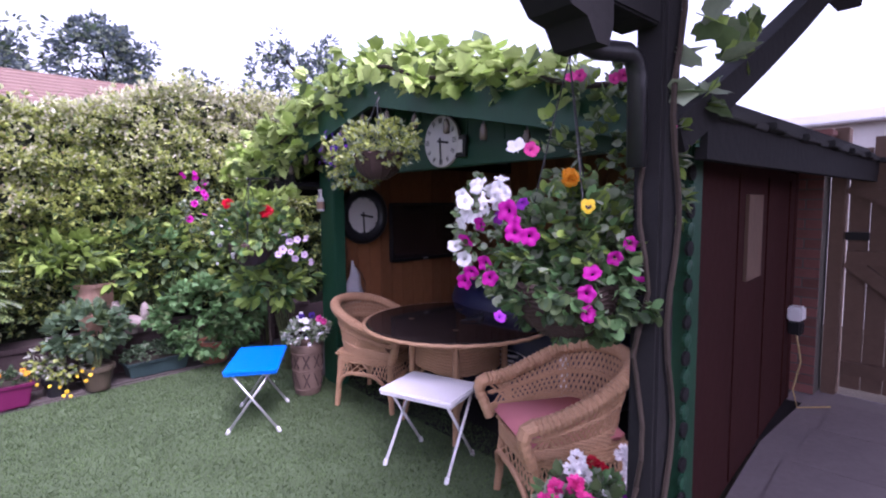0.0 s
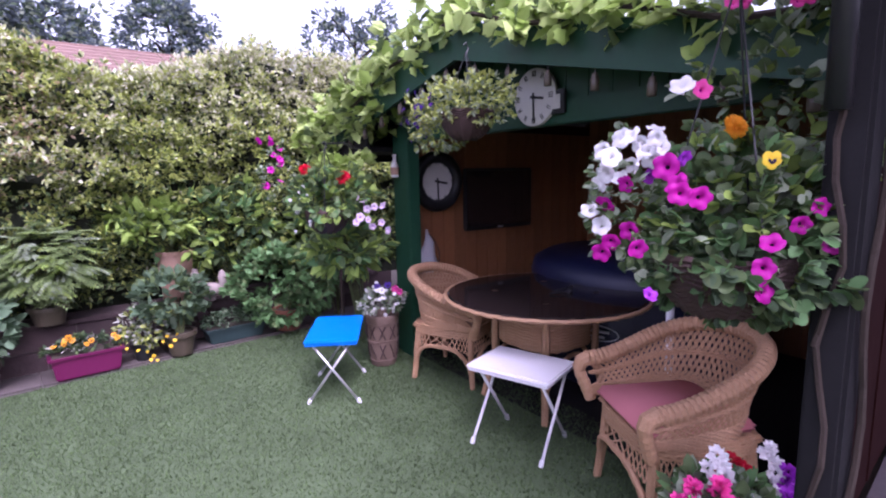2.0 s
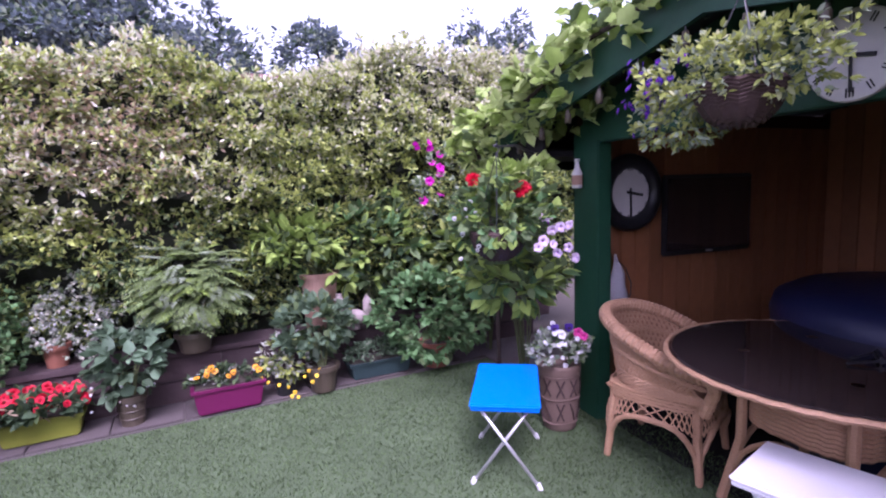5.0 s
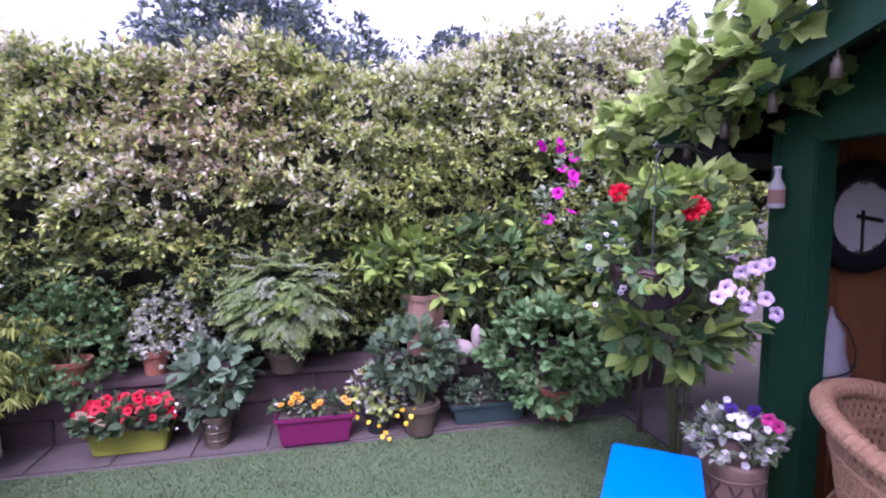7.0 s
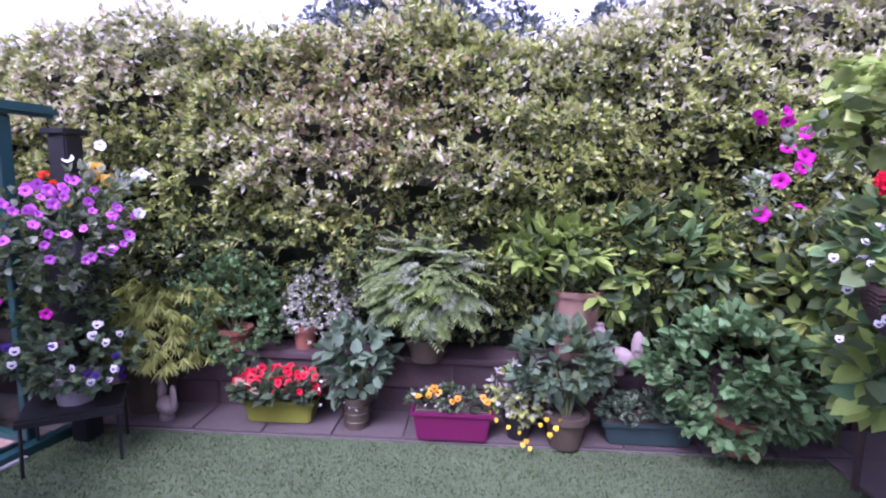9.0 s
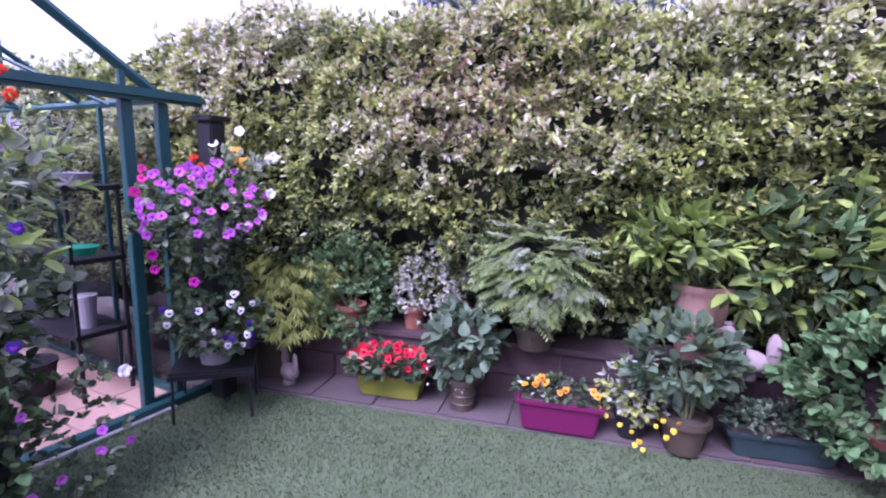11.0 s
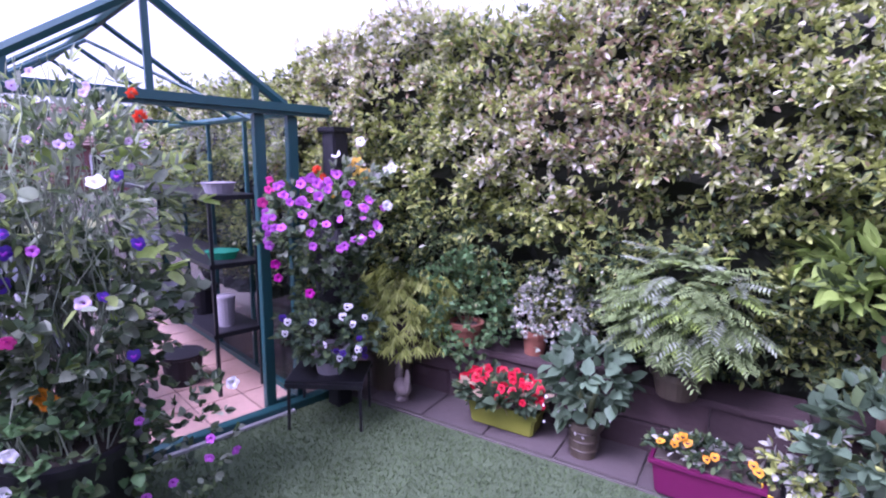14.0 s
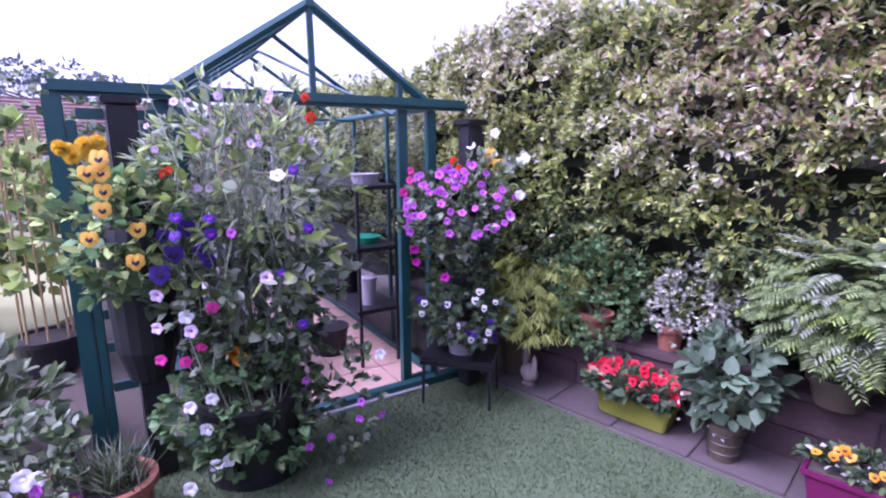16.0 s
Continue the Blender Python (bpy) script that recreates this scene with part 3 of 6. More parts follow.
part("sill", box(-0.02, -0.09, 0.0, 2.1, -0.02, 0.05, 0.004), GHFRAME, gh)
part("sill_lip", box(0.6, -0.12, 0.0, 1.8, -0.092, 0.02, 0.002), STEEL, gh)
for d in (0, GD * 0.33, GD * 0.66, GD):
    for s in (W0, W1):
        part("rafter", tube([(s, d, RB + 0.03), (WC, d, RA)], 0.028 if d == 0 else 0.016, 6), GHFRAME, gh)
part("ridge", tube([(WC, -0.03, RA), (WC, GD, RA)], 0.025, 6), GHFRAME, gh)
for s in (W0, W1):
    part("eave_bar", tube([(s, 0, RB + 0.02), (s, GD, RB + 0.02)], 0.025, 6), GHFRAME, gh)
    part("base_bar", box(s - 0.02, 0, 0, s + 0.02, GD, 0.06), GHFRAME, gh)
    for d in (GD * 0.25, GD * 0.5, GD * 0.75):
        part("side_bar", box(s - 0.012, d - 0.012, 0.06, s + 0.012, d + 0.012, RB), GHFRAME, gh)
for s, z in ((WC, RA - 0.02), (0.64, 1.93), (1.69, 1.93)):
    part("gable_bar", box(s - 0.016, -0.015, RB + 0.05, s + 0.016, 0.015, z, 0.003), GHFRAME, gh)
part("brace_bar", tube([(W1 - 0.06, 0.4, RB), (WC, 1.2, RA - 0.05)], 0.012, 6), GHFRAME, gh)
part("brace_bar", tube([(W0 + 0.06, 0.4, RB), (WC, 1.2, RA - 0.05)], 0.012, 6), GHFRAME, gh)
part("brace_bar", tube([(W0, 1.2, RB), (W1, 1.2, RB)], 0.012, 6), GHFRAME, gh)
door = part("door_frame", box(0.0, -0.07, 0.04, 0.07, -0.035, RB, 0.005), GHFRAME, gh)
part("door_stile", box(0.072, -0.07, 0.04, 0.11, -0.04, RB - 0.1, 0.005), GHFRAME, gh)
part("door_stile", box(0.47, -0.07, 0.04, 0.53, -0.035, RB, 0.005), GHFRAME, gh)
for z in (0.06, 0.42, 0.62, 0.78, 1.2, RB - 0.08):
    part("door_bar", box(0.112, -0.066, z - 0.015, 0.468, -0.04, z + 0.03, 0.003), GHFRAME, gh)
panes = [box(0.112, -0.055, 0.08, 0.468, -0.051, RB - 0.1), box(1.74, 0.0, 0.06, 1.86, 0.004, RB), box(W1 - 0.002, 0.03, 0.06, W1 + 0.002, GD, RB), box(W0 - 0.002, 0.03, 0.06, W0 + 0.002, GD, RB), box(W0, GD - 0.002, 0.06, W1, GD + 0.002, RB)]
for bm in panes:
    part("pane", bm, GLASS, gh).visible_shadow = False
for s in (W0, W1):
    bm = bmesh.new()
    vs = [bm.verts.new(c) for c in ((s, 0.02, RB + 0.06), (WC, 0.02, RA + 0.02), (WC, GD, RA + 0.02), (s, GD, RB + 0.06))]
    f = bm.faces.new(vs)
    g = bmesh.ops.extrude_face_region(bm, geom=[f])
    bmesh.ops.translate(bm, verts=[v for v in g["geom"] if isinstance(v, bmesh.types.BMVert)], vec=(0, 0, 0.004))
    part("roof_pane", bm, GLASS, gh).visible_shadow = False
bm = box(W0 + 0.03, 0.02, -0.02, W1 - 0.03, GD, 0.012)
ghfloor = part("greenhouse_floor", bm, JOINT)
ghfloor.matrix_world = GHOUSE
tagged(ghfloor, "terracotta tiled greenhouse floor", "floor", kind="structure")
bench = thing("greenhouse_shelf", 0, 0, 0, "black staging shelf with trays in the greenhouse", "shelf")
bench.matrix_world = GHOUSE
for s0, s1, d0, d1 in ((1.52, 1.84, 0.35, 2.3), (0.5, 0.83, 0.3, 2.3)):
    for z in ((0.42, 0.86, 1.28) if s0 > 1 else (0.55, 0.9)):
        part("shelf_board", box(s0, d0, z - 0.015, s1, d1, z + 0.015, 0.003), BLACK, bench)
    for s in (s0 + 0.01, s1 - 0.03):
        for d in (d0, d1 - 0.02):
            part("leg", box(s, d, 0.012, s + 0.02, d + 0.02, 1.3), BLACK, bench)
for s, d, z, w, h, mat, nm, lb in ((1.68, 0.55, 0.875, 0.1, 0.05, leaf("green_tray", (0.02, 0.25, 0.15)), "seed_tray", "bright green plastic seed tray"), (1.68, 0.55, 1.295, 0.1, 0.07, GREYPOT, "seed_tray", "grey plastic tray on the top shelf"), (1.66, 0.9, 0.435, 0.1, 0.2, BLACK, "flower_pot", "black plastic pot on the shelf"), (1.66, 0.5, 0.435, 0.06, 0.2, GREYPOT, "bottle", "grey plastic feed bottle"), (1.45, 0.75, 0.012, 0.13, 0.22, BLACK, "flower_pot", "black plastic tub on the floor"), (0.68, 0.9, 0.565, 0.1, 0.16, WHITEPLASTIC, "radio", "white box on the shelf"), (0.95, 0.6, 0.012, 0.13, 0.3, TERRA, "flower_pot", "terracotta pot on the floor")):
    ob = thing(nm, 0, 0, 0, lb, nm.replace("_", " "))
    ob.matrix_world = GHOUSE @ Matrix.Translation((s, d, z))
    part("body", lathe([(w * 0.8, 0), (w, h * 0.9), (w * 1.06, h * 0.92), (w * 1.06, h), (w * 0.9, h * 0.97)], 18), mat, ob, smooth=False)

# ---- border wall with its ledge ----
wall = thing("wall_border", 0, 0, 0, "low dark block retaining wall with a coping ledge", "garden wall", kind="structure")
wall.matrix_world = BORDER
part("wall_core", box(-1.2, 0.36, -0.02, 4.6, 0.62, 0.345), JOINT, wall)
bm = box(-1.2, 0.62, -0.02, 4.7, 1.6, 0.3)
part("raised_bed", bm, EARTH, wall)

# ---- furniture ----


def chair_rim(n=41):
    """The rim of the tub chair: along one arm, round the back and along the other."""
    arm, half = 0.3, 0.3
    bend = math.pi * half
    total = 2 * arm + bend
    pts = []
    for i in range(n):
        q = total * i / (n - 1)
        if q < arm:
            x, y = -half, 0.27 - q
        elif q < arm + bend:
            a = (q - arm) / half
            x, y = -half * math.cos(a), 0.27 - arm - half * 0.95 * math.sin(a)
        else:
            x, y = half, 0.27 - (total - q)
        t = abs(2 * i / (n - 1) - 1)
        z = 0.56 + 0.19 * (0.5 + 0.5 * math.cos(math.pi * t ** 1.3))
        pts.append(Vector((x, y, z)))
    return pts


def squared(a, half, power=0.55):
    """A place on a rounded square."""
    c, s = math.cos(a), math.sin(a)
    return math.copysign(abs(s) ** power, s) * half, math.copysign(abs(c) ** power, c) * half


def wicker_chair(x, y, turn, label, cushion):
    """A tub chair that faces +y in its own frame."""
    ob = thing("wicker_chair", x, y, 0, label, "chair", turn, "chairs round the table")
    rim = chair_rim()
    n = len(rim)
    pts = []
    for a, b in zip(rim, rim[1:]):
        for k in range(5):
            pts.append(a.lerp(b, k / 5))
    pts.append(rim[-1])
    bm = bmesh.new()
    add_tube(bm, pts, [0.037 if i % 3 else 0.031 for i in range(len(pts))], 10)
    part("rim", bm, WICKER, ob, "thick braided wicker rim")
    for e in (rim[0], rim[-1]):   # wrapped arm fronts that drop to the seat
        path = [e + Vector((0, -0.01, 0.0)), e + Vector((0, 0.022, -0.012)), e + Vector((0, 0.03, -0.04))]
        path += [Vector((e.x * (0.985 - 0.012 * k), e.y + 0.03 - 0.006 * k, e.z - 0.06 - 0.016 * k)) for k in range(9)]
        part("arm_front", tube(path, [0.035, 0.034, 0.032] + [0.029 if k % 2 else 0.026 for k in range(9)], 10), WICKER, ob)

    def wall_at(t, h):
        f = t * (n - 1)
        i = min(int(f), n - 2)
        p = rim[i].lerp(rim[i + 1], f - i)
        low = Vector((p.x * 0.84, p.y * 0.84 + 0.02, 0.4))
        return low.lerp(p, h)
    bm = bmesh.new()
    m = 52
    for i in range(m):
        for s in (-1, 1):
            t0, t1 = i / m, i / m + s * 0.07
            if 0 <= t1 <= 1:
                for off in (0.0, 0.006):
                    add_tube(bm, [wall_at(min(1, t0 + off + (t1 - t0) * k / 3), 0.26 + 0.66 * k / 3) for k in range(4)], 0.0036, 4)
    part("back_lattice", bm, WICKER, ob)
    for h0, h1, nm in ((0.0, 0.27, "lower_weave"), (0.57, 0.63, "middle_weave"), (0.9, 1.0, "upper_weave")):
        bm = bmesh.new()
        rows_ = max(2, int((h1 - h0) * 30))
        for q in range(rows_):
            h = h0 + (h1 - h0) * (q + 0.5) / rows_
            add_tube(bm, [wall_at(t / 66, h) + Vector((0, 0, 0.003 * (-1) ** (t + q))) for t in range(67)], 0.0075, 5)
        part(nm, bm, WICKER, ob)
    bm = bmesh.new()
    for q in range(4):   # woven band round the seat
        ring = [squared(2 * math.pi * k / 64, 0.252) for k in range(64)]
        add_tube(bm, [(px, py, 0.352 + q * 0.0165 + 0.002 * (-1) ** (k + q)) for k, (px, py) in enumerate(ring)], 0.0095, 5, True)
    part("seat_band", bm, WICKER, ob)
    bm = box(-0.24, -0.24, 0.375, 0.24, 0.24, 0.41, 0.016)
    part("seat", bm, WICKER, ob)
    bm = bmesh.new()

    def hem(a):
        """Height of the arched hem below the seat."""
        return 0.2 + 0.075 * abs(math.cos(2 * a)) ** 0.7
    for i in range(56):
        a0 = 2 * math.pi * i / 56
        for s in (-1, 1):
            a1 = a0 + s * 0.16
            xa, ya = squared(a0, 0.25)
            xb, yb = squared(a1, 0.262)
            add_tube(bm, [(xa, ya, 0.35), (xb, yb, hem(a1))], 0.004, 4)
    part("skirt_lattice", bm, WICKER, ob)
    for i in range(4):
        a0 = math.pi / 4 + i * math.pi / 2
        pts = []
        for k in range(17):
            a = a0 + math.pi / 2 * k / 16
            px, py = squared(a, 0.264)
            pts.append((px, py, 0.07 + (hem(a) - 0.07) * math.sin(math.pi * k / 16) ** 0.45))
        part("arch", tube(pts, [0.013 if k % 2 else 0.016 for k in range(17)], 7), WICKER, ob)
        px, py = squared(a0, 0.255)
        part("leg", tube([(px * 0.96, py * 0.96, 0.38), (px, py, 0.2), (px * 1.09, py * 1.09, 0.0)], [0.02, 0.022, 0.019], 8), WICKER, ob)
    if cushion:
        bm = bmesh.new()
        add_box(bm, -0.225, -0.22, 0.413, 0.225, 0.255, 0.462, 0.022)
        part("cushion", bm, PINKCLOTH, ob, "faded pink seat cushion", smooth=True)
    return ob


wicker_chair(4.2, 1.8, 206, "honey coloured wicker tub chair beside the round table", False)
wicker_chair(4.05, 0.06, 62, "honey coloured wicker tub chair with a pink cushion", True)

TC, TR, TZ = (4.38, 1.12), 0.61, 0.7
tab = thing("round_table", TC[0], TC[1], 0, "round wicker table with a smoked glass top", "table")
part("glass_top", lathe([(TR - 0.015, TZ - 0.012), (TR, TZ - 0.006), (TR - 0.012, TZ)], 64), TABLEGLASS, tab, "dark smoked glass top")
bm = bmesh.new()
pts = [(math.cos(2 * math.pi * i / 160) * (TR + 0.012), math.sin(2 * math.pi * i / 160) * (TR + 0.012), TZ - 0.014 + 0.002 * math.sin(i * math.pi / 2)) for i in range(160)]
add_tube(bm, pts, 0.012, 6, True)
part("woven_rim", bm, WICKER, tab)
bm = bmesh.new()
for z, r in [(0.4 + i * 0.018, 0.24 + 0.03 * (i > 8)) for i in range(15)]:
    add_tube(bm, [(math.copysign(abs(math.cos(a)) ** 0.6, math.cos(a)) * r, math.copysign(abs(math.sin(a)) ** 0.6, math.sin(a)) * r, z + 0.003 * (-1) ** i) for i, a in enumerate([2 * math.pi * k / 48 for k in range(48)])], 0.0095, 5, True)
part("base_weave", bm, WICKER, tab)
part("base_core", box(-0.2, -0.2, 0.39, 0.2, 0.2, TZ - 0.03), WICKERDARK, tab)
for sx in (-1, 1):
    for sy in (-1, 1):
        part("leg", tube([(0.22 * sx, 0.22 * sy, 0.7), (0.22 * sx, 0.22 * sy, 0.3), (0.27 * sx, 0.27 * sy, 0)], 0.022, 8), WICKER, tab)
for i in range(4):
    a = i * math.pi / 2
    c, s = math.cos(a), math.sin(a)
    pts = [(0.24 * c - (-0.24 + 0.48 * k / 10) * s, 0.24 * s + (-0.24 + 0.48 * k / 10) * c, 0.16 + 0.2 * math.sin(math.pi * k / 10) ** 0.7) for k in range(11)]
    part("arch", tube(pts, 0.014, 6), WICKER, tab)
remote = thing("sunglasses", 4.5, 1.02, TZ + 0.001, "dark folded sunglasses lying on the glass table", "sunglasses", 35)
part("frame_front", box(-0.07, -0.012, 0, 0.07, 0.012, 0.03, 0.008), BLACK, remote)
part("arm", tube([(-0.065, 0, 0.015), (-0.1, 0.06, 0.012), (-0.12, 0.11, 0.006)], 0.005, 6), BLACK, remote)
part("arm", tube([(0.065, 0, 0.015), (0.0, 0.05, 0.012), (-0.04, 0.09, 0.006)], 0.005, 6), BLACK, remote)


def folding_table(name, x, y, turn, w, d, h, mat, label):
    """A camping side table: a thick top on two crossed leg frames; its long side lies along x."""
    ob = thing(name, x, y, 0, label, "side table", turn, "folding side tables")
    bm = box(-w / 2, -d / 2, h - 0.022, w / 2, d / 2, h, 0.008)
    part("tabletop", bm, mat, ob)
    part("edge_rim", box(-w / 2 + 0.006, -d / 2 + 0.006, h - 0.036, w / 2 - 0.006, d / 2 - 0.006, h - 0.023, 0.004), mat, ob)
    for sx, off in ((-1, 0.0), (1, 0.0)):
        xx = sx * (w / 2 - 0.035)
        for k in (-1, 1):
            xk = xx - sx * (0.022 if k > 0 else 0)
            part("leg", tube([(xk, k * (d / 2 - 0.01), 0.012), (xk, -k * (d / 2 - 0.05), h - 0.036)], 0.0085, 8), STEEL if mat is BLUEPLASTIC else WHITEPLASTIC, ob, smooth=True)
            part("foot_cap", tube([(xk, k * (d / 2 - 0.004), 0.0), (xk, k * (d / 2 - 0.017), 0.03)], 0.013, 8), WHITEPLASTIC, ob)
    return ob


folding_table("folding_table", 3.385, 2.075, 60, 0.575, 0.335, 0.43, BLUEPLASTIC, "bright blue folding side table with metal legs on the lawn")
folding_table("folding_table", 3.89, 0.82, -71.5, 0.47, 0.355, 0.442, WHITEPLASTIC, "white folding side table with white legs on the lawn")

fold = thing("folded_stool", 4.52, 0.34, 0.004, "white folded metal stool leaning behind the wicker chair", "stool", 20)
for dx in (-0.05, 0.03):
    part("leg", tube([(dx - 0.05, 0.0, 0.012), (dx, 0.02, 0.45), (dx + 0.07, 0.04, 0.88)], 0.013, 8), WHITEPLASTIC, fold, smooth=True)
part("cross_bar", tube([(-0.048, 0.021, 0.46), (0.032, 0.021, 0.46)], 0.009, 6), WHITEPLASTIC, fold)
part("top_bar", tube([(0.02, 0.04, 0.885), (0.1, 0.04, 0.885)], 0.013, 8), WHITEPLASTIC, fold)

# ---- inside the cabin ----
tub = thing("hot_tub", 5.5, 1.2, 0.004, "round inflatable hot tub under a navy vinyl cover", "hot tub")
bm = lathe([(0.78, 0), (0.8, 0.06), (0.82, 0.3), (0.8, 0.66), (0.76, 0.7)], 48)
part("side", bm, NAVY, tub, smooth=True)
bm = lathe([(0.805, 0.6), (0.815, 0.7), (0.79, 0.78), (0.7, 0.83), (0.35, 0.86), (0.02, 0.87)], 48)
part("cover", bm, NAVY, tub, "slightly domed navy cover", smooth=True)
a = math.pi * 1.09
logo = part("badge", tube([(math.cos(a) * 0.825 + 0.14 * math.cos(q) * -math.sin(a), math.sin(a) * 0.825 + 0.14 * math.cos(q) * math.cos(a), 0.4 + 0.05 * math.sin(q)) for q in [2 * math.pi * k / 32 for k in range(32)]], 0.004, 5, True), WHITEPLASTIC, tub, "white printed oval badge")
for dz, w in ((0.012, 0.08), (-0.025, 0.05)):
    part("badge_bar", tube([(math.cos(a) * 0.826 - math.sin(a) * k * w, math.sin(a) * 0.826 + math.cos(a) * k * w, 0.4 + dz) for k in (-1, 1)], 0.009, 4), WHITEPLASTIC, tub)


def wall_clock(name, m, r, ring, numerals, label, ringmat):
    """A round clock that faces +x in its own frame; hands at about a quarter past six."""
    ob = thing(name, 0, 0, 0, label, "clock")
    ob.matrix_world = m
    if ring:
        part("case", tube([(0.02, math.cos(q) * r, math.sin(q) * r) for q in [2 * math.pi * k / 48 for k in range(48)]], ring, 10, True), ringmat, ob, smooth=True)
    part("dial", disc_on_wall(r, 0.022), CREAM, ob)
    for k in range(12):
        q = math.radians(90 - 30 * k)
        for off in ((-0.012, 0, 0.012) if numerals and k % 3 == 0 else (-0.006, 0.006) if numerals else (0,)):
            bm = bmesh.new()
            add_box(bm, 0.0225, off * r * 6 - r * 0.015, r * 0.7, 0.0245, off * r * 6 + r * 0.015, r * 0.9)
            bmesh.ops.rotate(bm, verts=bm.verts, matrix=Matrix.Rotation(q - math.pi / 2, 3, "X"))
            part("numeral", bm, INK, ob)
    for q, ln, w in ((math.radians(90 - 178), 0.8, 0.035), (math.radians(90 - 100), 0.5, 0.045)):
        bm = bmesh.new()
        add_box(bm, 0.027, -r * w, -r * 0.15, 0.03, r * w, r * ln)
        bmesh.ops.rotate(bm, verts=bm.verts, matrix=Matrix.Rotation(q - math.pi / 2, 3, "X"))
        part("pointer", bm, INK, ob)
    return ob


wall_clock("wall_clock", pose(4.105, 0.935, 1.83, 0, 0, 180), 0.15, 0.0, True, "cream round clock with roman numerals on the green gable", INK)
wall_clock("wall_clock", pose(4.46, 2.415, 1.38, 0, 0, -90), 0.198, 0.048, True, "large round clock with a black case on the planked wall", BLACK)
tv = thing("television", 5.145, 2.43, 1.217, "flat black television on the planked wall, switched off", "television")
part("case", box(-0.4, -0.035, -0.27, 0.4, 0.0, 0.27, 0.01), BLACK, tv)
part("screen", box(-0.375, -0.039, -0.235, 0.375, -0.036, 0.245), TABLEGLASS, tv)
part("badge_plate", box(-0.03, -0.04, -0.258, 0.03, -0.036, -0.246), STEEL, tv)
th = thing("thermometer", 4.1, 0.78, 1.79, "small dark framed thermometer on the green boarding", "thermometer")
part("frame_back", box(-0.012, -0.05, -0.06, 0.008, 0.05, 0.06, 0.004), BLACK, th)
part("scale_card", box(-0.015, -0.025, -0.035, -0.0125, 0.025, 0.035), CREAM, th)
bt = thing("glass_bottle", 4.065, 2.4, 1.42, "pale bottle hung on the green cabin post", "bottle")
part("body", lathe([(0.028, 0), (0.032, 0.005), (0.032, 0.09), (0.014, 0.125), (0.012, 0.16), (0.016, 0.162), (0.016, 0.175)], 20), CREAM, bt, smooth=True)
part("paper_label", lathe([(0.0325, 0.02), (0.0328, 0.022), (0.0328, 0.075), (0.0325, 0.077)], 20), CLAY, bt)
cl = thing("hanging_cloth", 4.34, 2.37, 0.64, "white drawstring cloth bag with dark trim beside the cabin post", "cloth bag")
bm = lathe([(0.045, 0), (0.07, 0.008), (0.085, 0.06), (0.08, 0.15), (0.052, 0.24), (0.022, 0.31), (0.012, 0.33), (0.006, 0.36)], 22, squash=0.5)
for v in bm.verts:
    v.co.x += 0.012 * math.sin(v.co.z * 31) + 0.006 * math.sin(math.atan2(v.co.y, v.co.x) * 5)
part("bag", bm, WHITECLOTH, cl, smooth=True)
for zz, rr_ in ((0.035, 0.08), (0.07, 0.087)):
    part("trim_band", tube([(rr_ * math.cos(q) + 0.012 * math.sin(zz * 31), rr_ * 0.5 * math.sin(q), zz + 0.02 * math.cos(q)) for q in [2 * math.pi * k / 24 for k in range(24)]], 0.004, 5, True), BLACK, cl)
part("drawstring", tube([(0.0, -0.012, 0.32), (0.05, -0.02, 0.27), (0.092, -0.025, 0.17), (0.094, -0.02, 0.09)], 0.004, 5), BLACK, cl)
# Plain dark round body against the back wall; it holds no lamp
sp = thing("wall_fitting", 6.3, 0.7, 1.5, "round dark fitting on the cabin's back wall", "lamp")
part("body", lathe([(0.02, -0.1), (0.14, -0.08), (0.17, 0.02), (0.1, 0.1), (0.02, 0.12)], 24), BLACK, sp, smooth=True)
# small jar lanterns strung below the barge boards
for i in range(14):
    y = 2.95 - i * 0.26
    lan = thing("jar_lantern", 3.84, y, roof_z(y) - 0.2, "small dark glass jar light strung under the eave", "lantern", 0, "jar lanterns under the eave")
    part("jar", lathe([(0.014, -0.03), (0.018, -0.026), (0.018, 0.018), (0.012, 0.028), (0.012, 0.04)], 12), BROWNPOT, lan, smooth=True)
    part("wire", tube([(0, 0, 0.04), (0, 0, 0.075)], 0.003, 4), BLACK, lan)

# ---- plants ----


def pot(parent, r, h, mat, taper=0.78, rim=0.012, name="pot", label=""):
    bm = lathe([(r * taper, 0), (r * 0.97, h - 0.035), (r + rim, h - 0.033), (r + rim, h), (r * 0.9, h), (r * 0.88, h - 0.03), (0.01, h - 0.03)], 28)
    part(name, bm, mat, parent, label)
    part("soil", lathe([(r * 0.86, h - 0.034), (r * 0.8, h - 0.02), (0.01, h - 0.015)], 20), EARTH, parent)


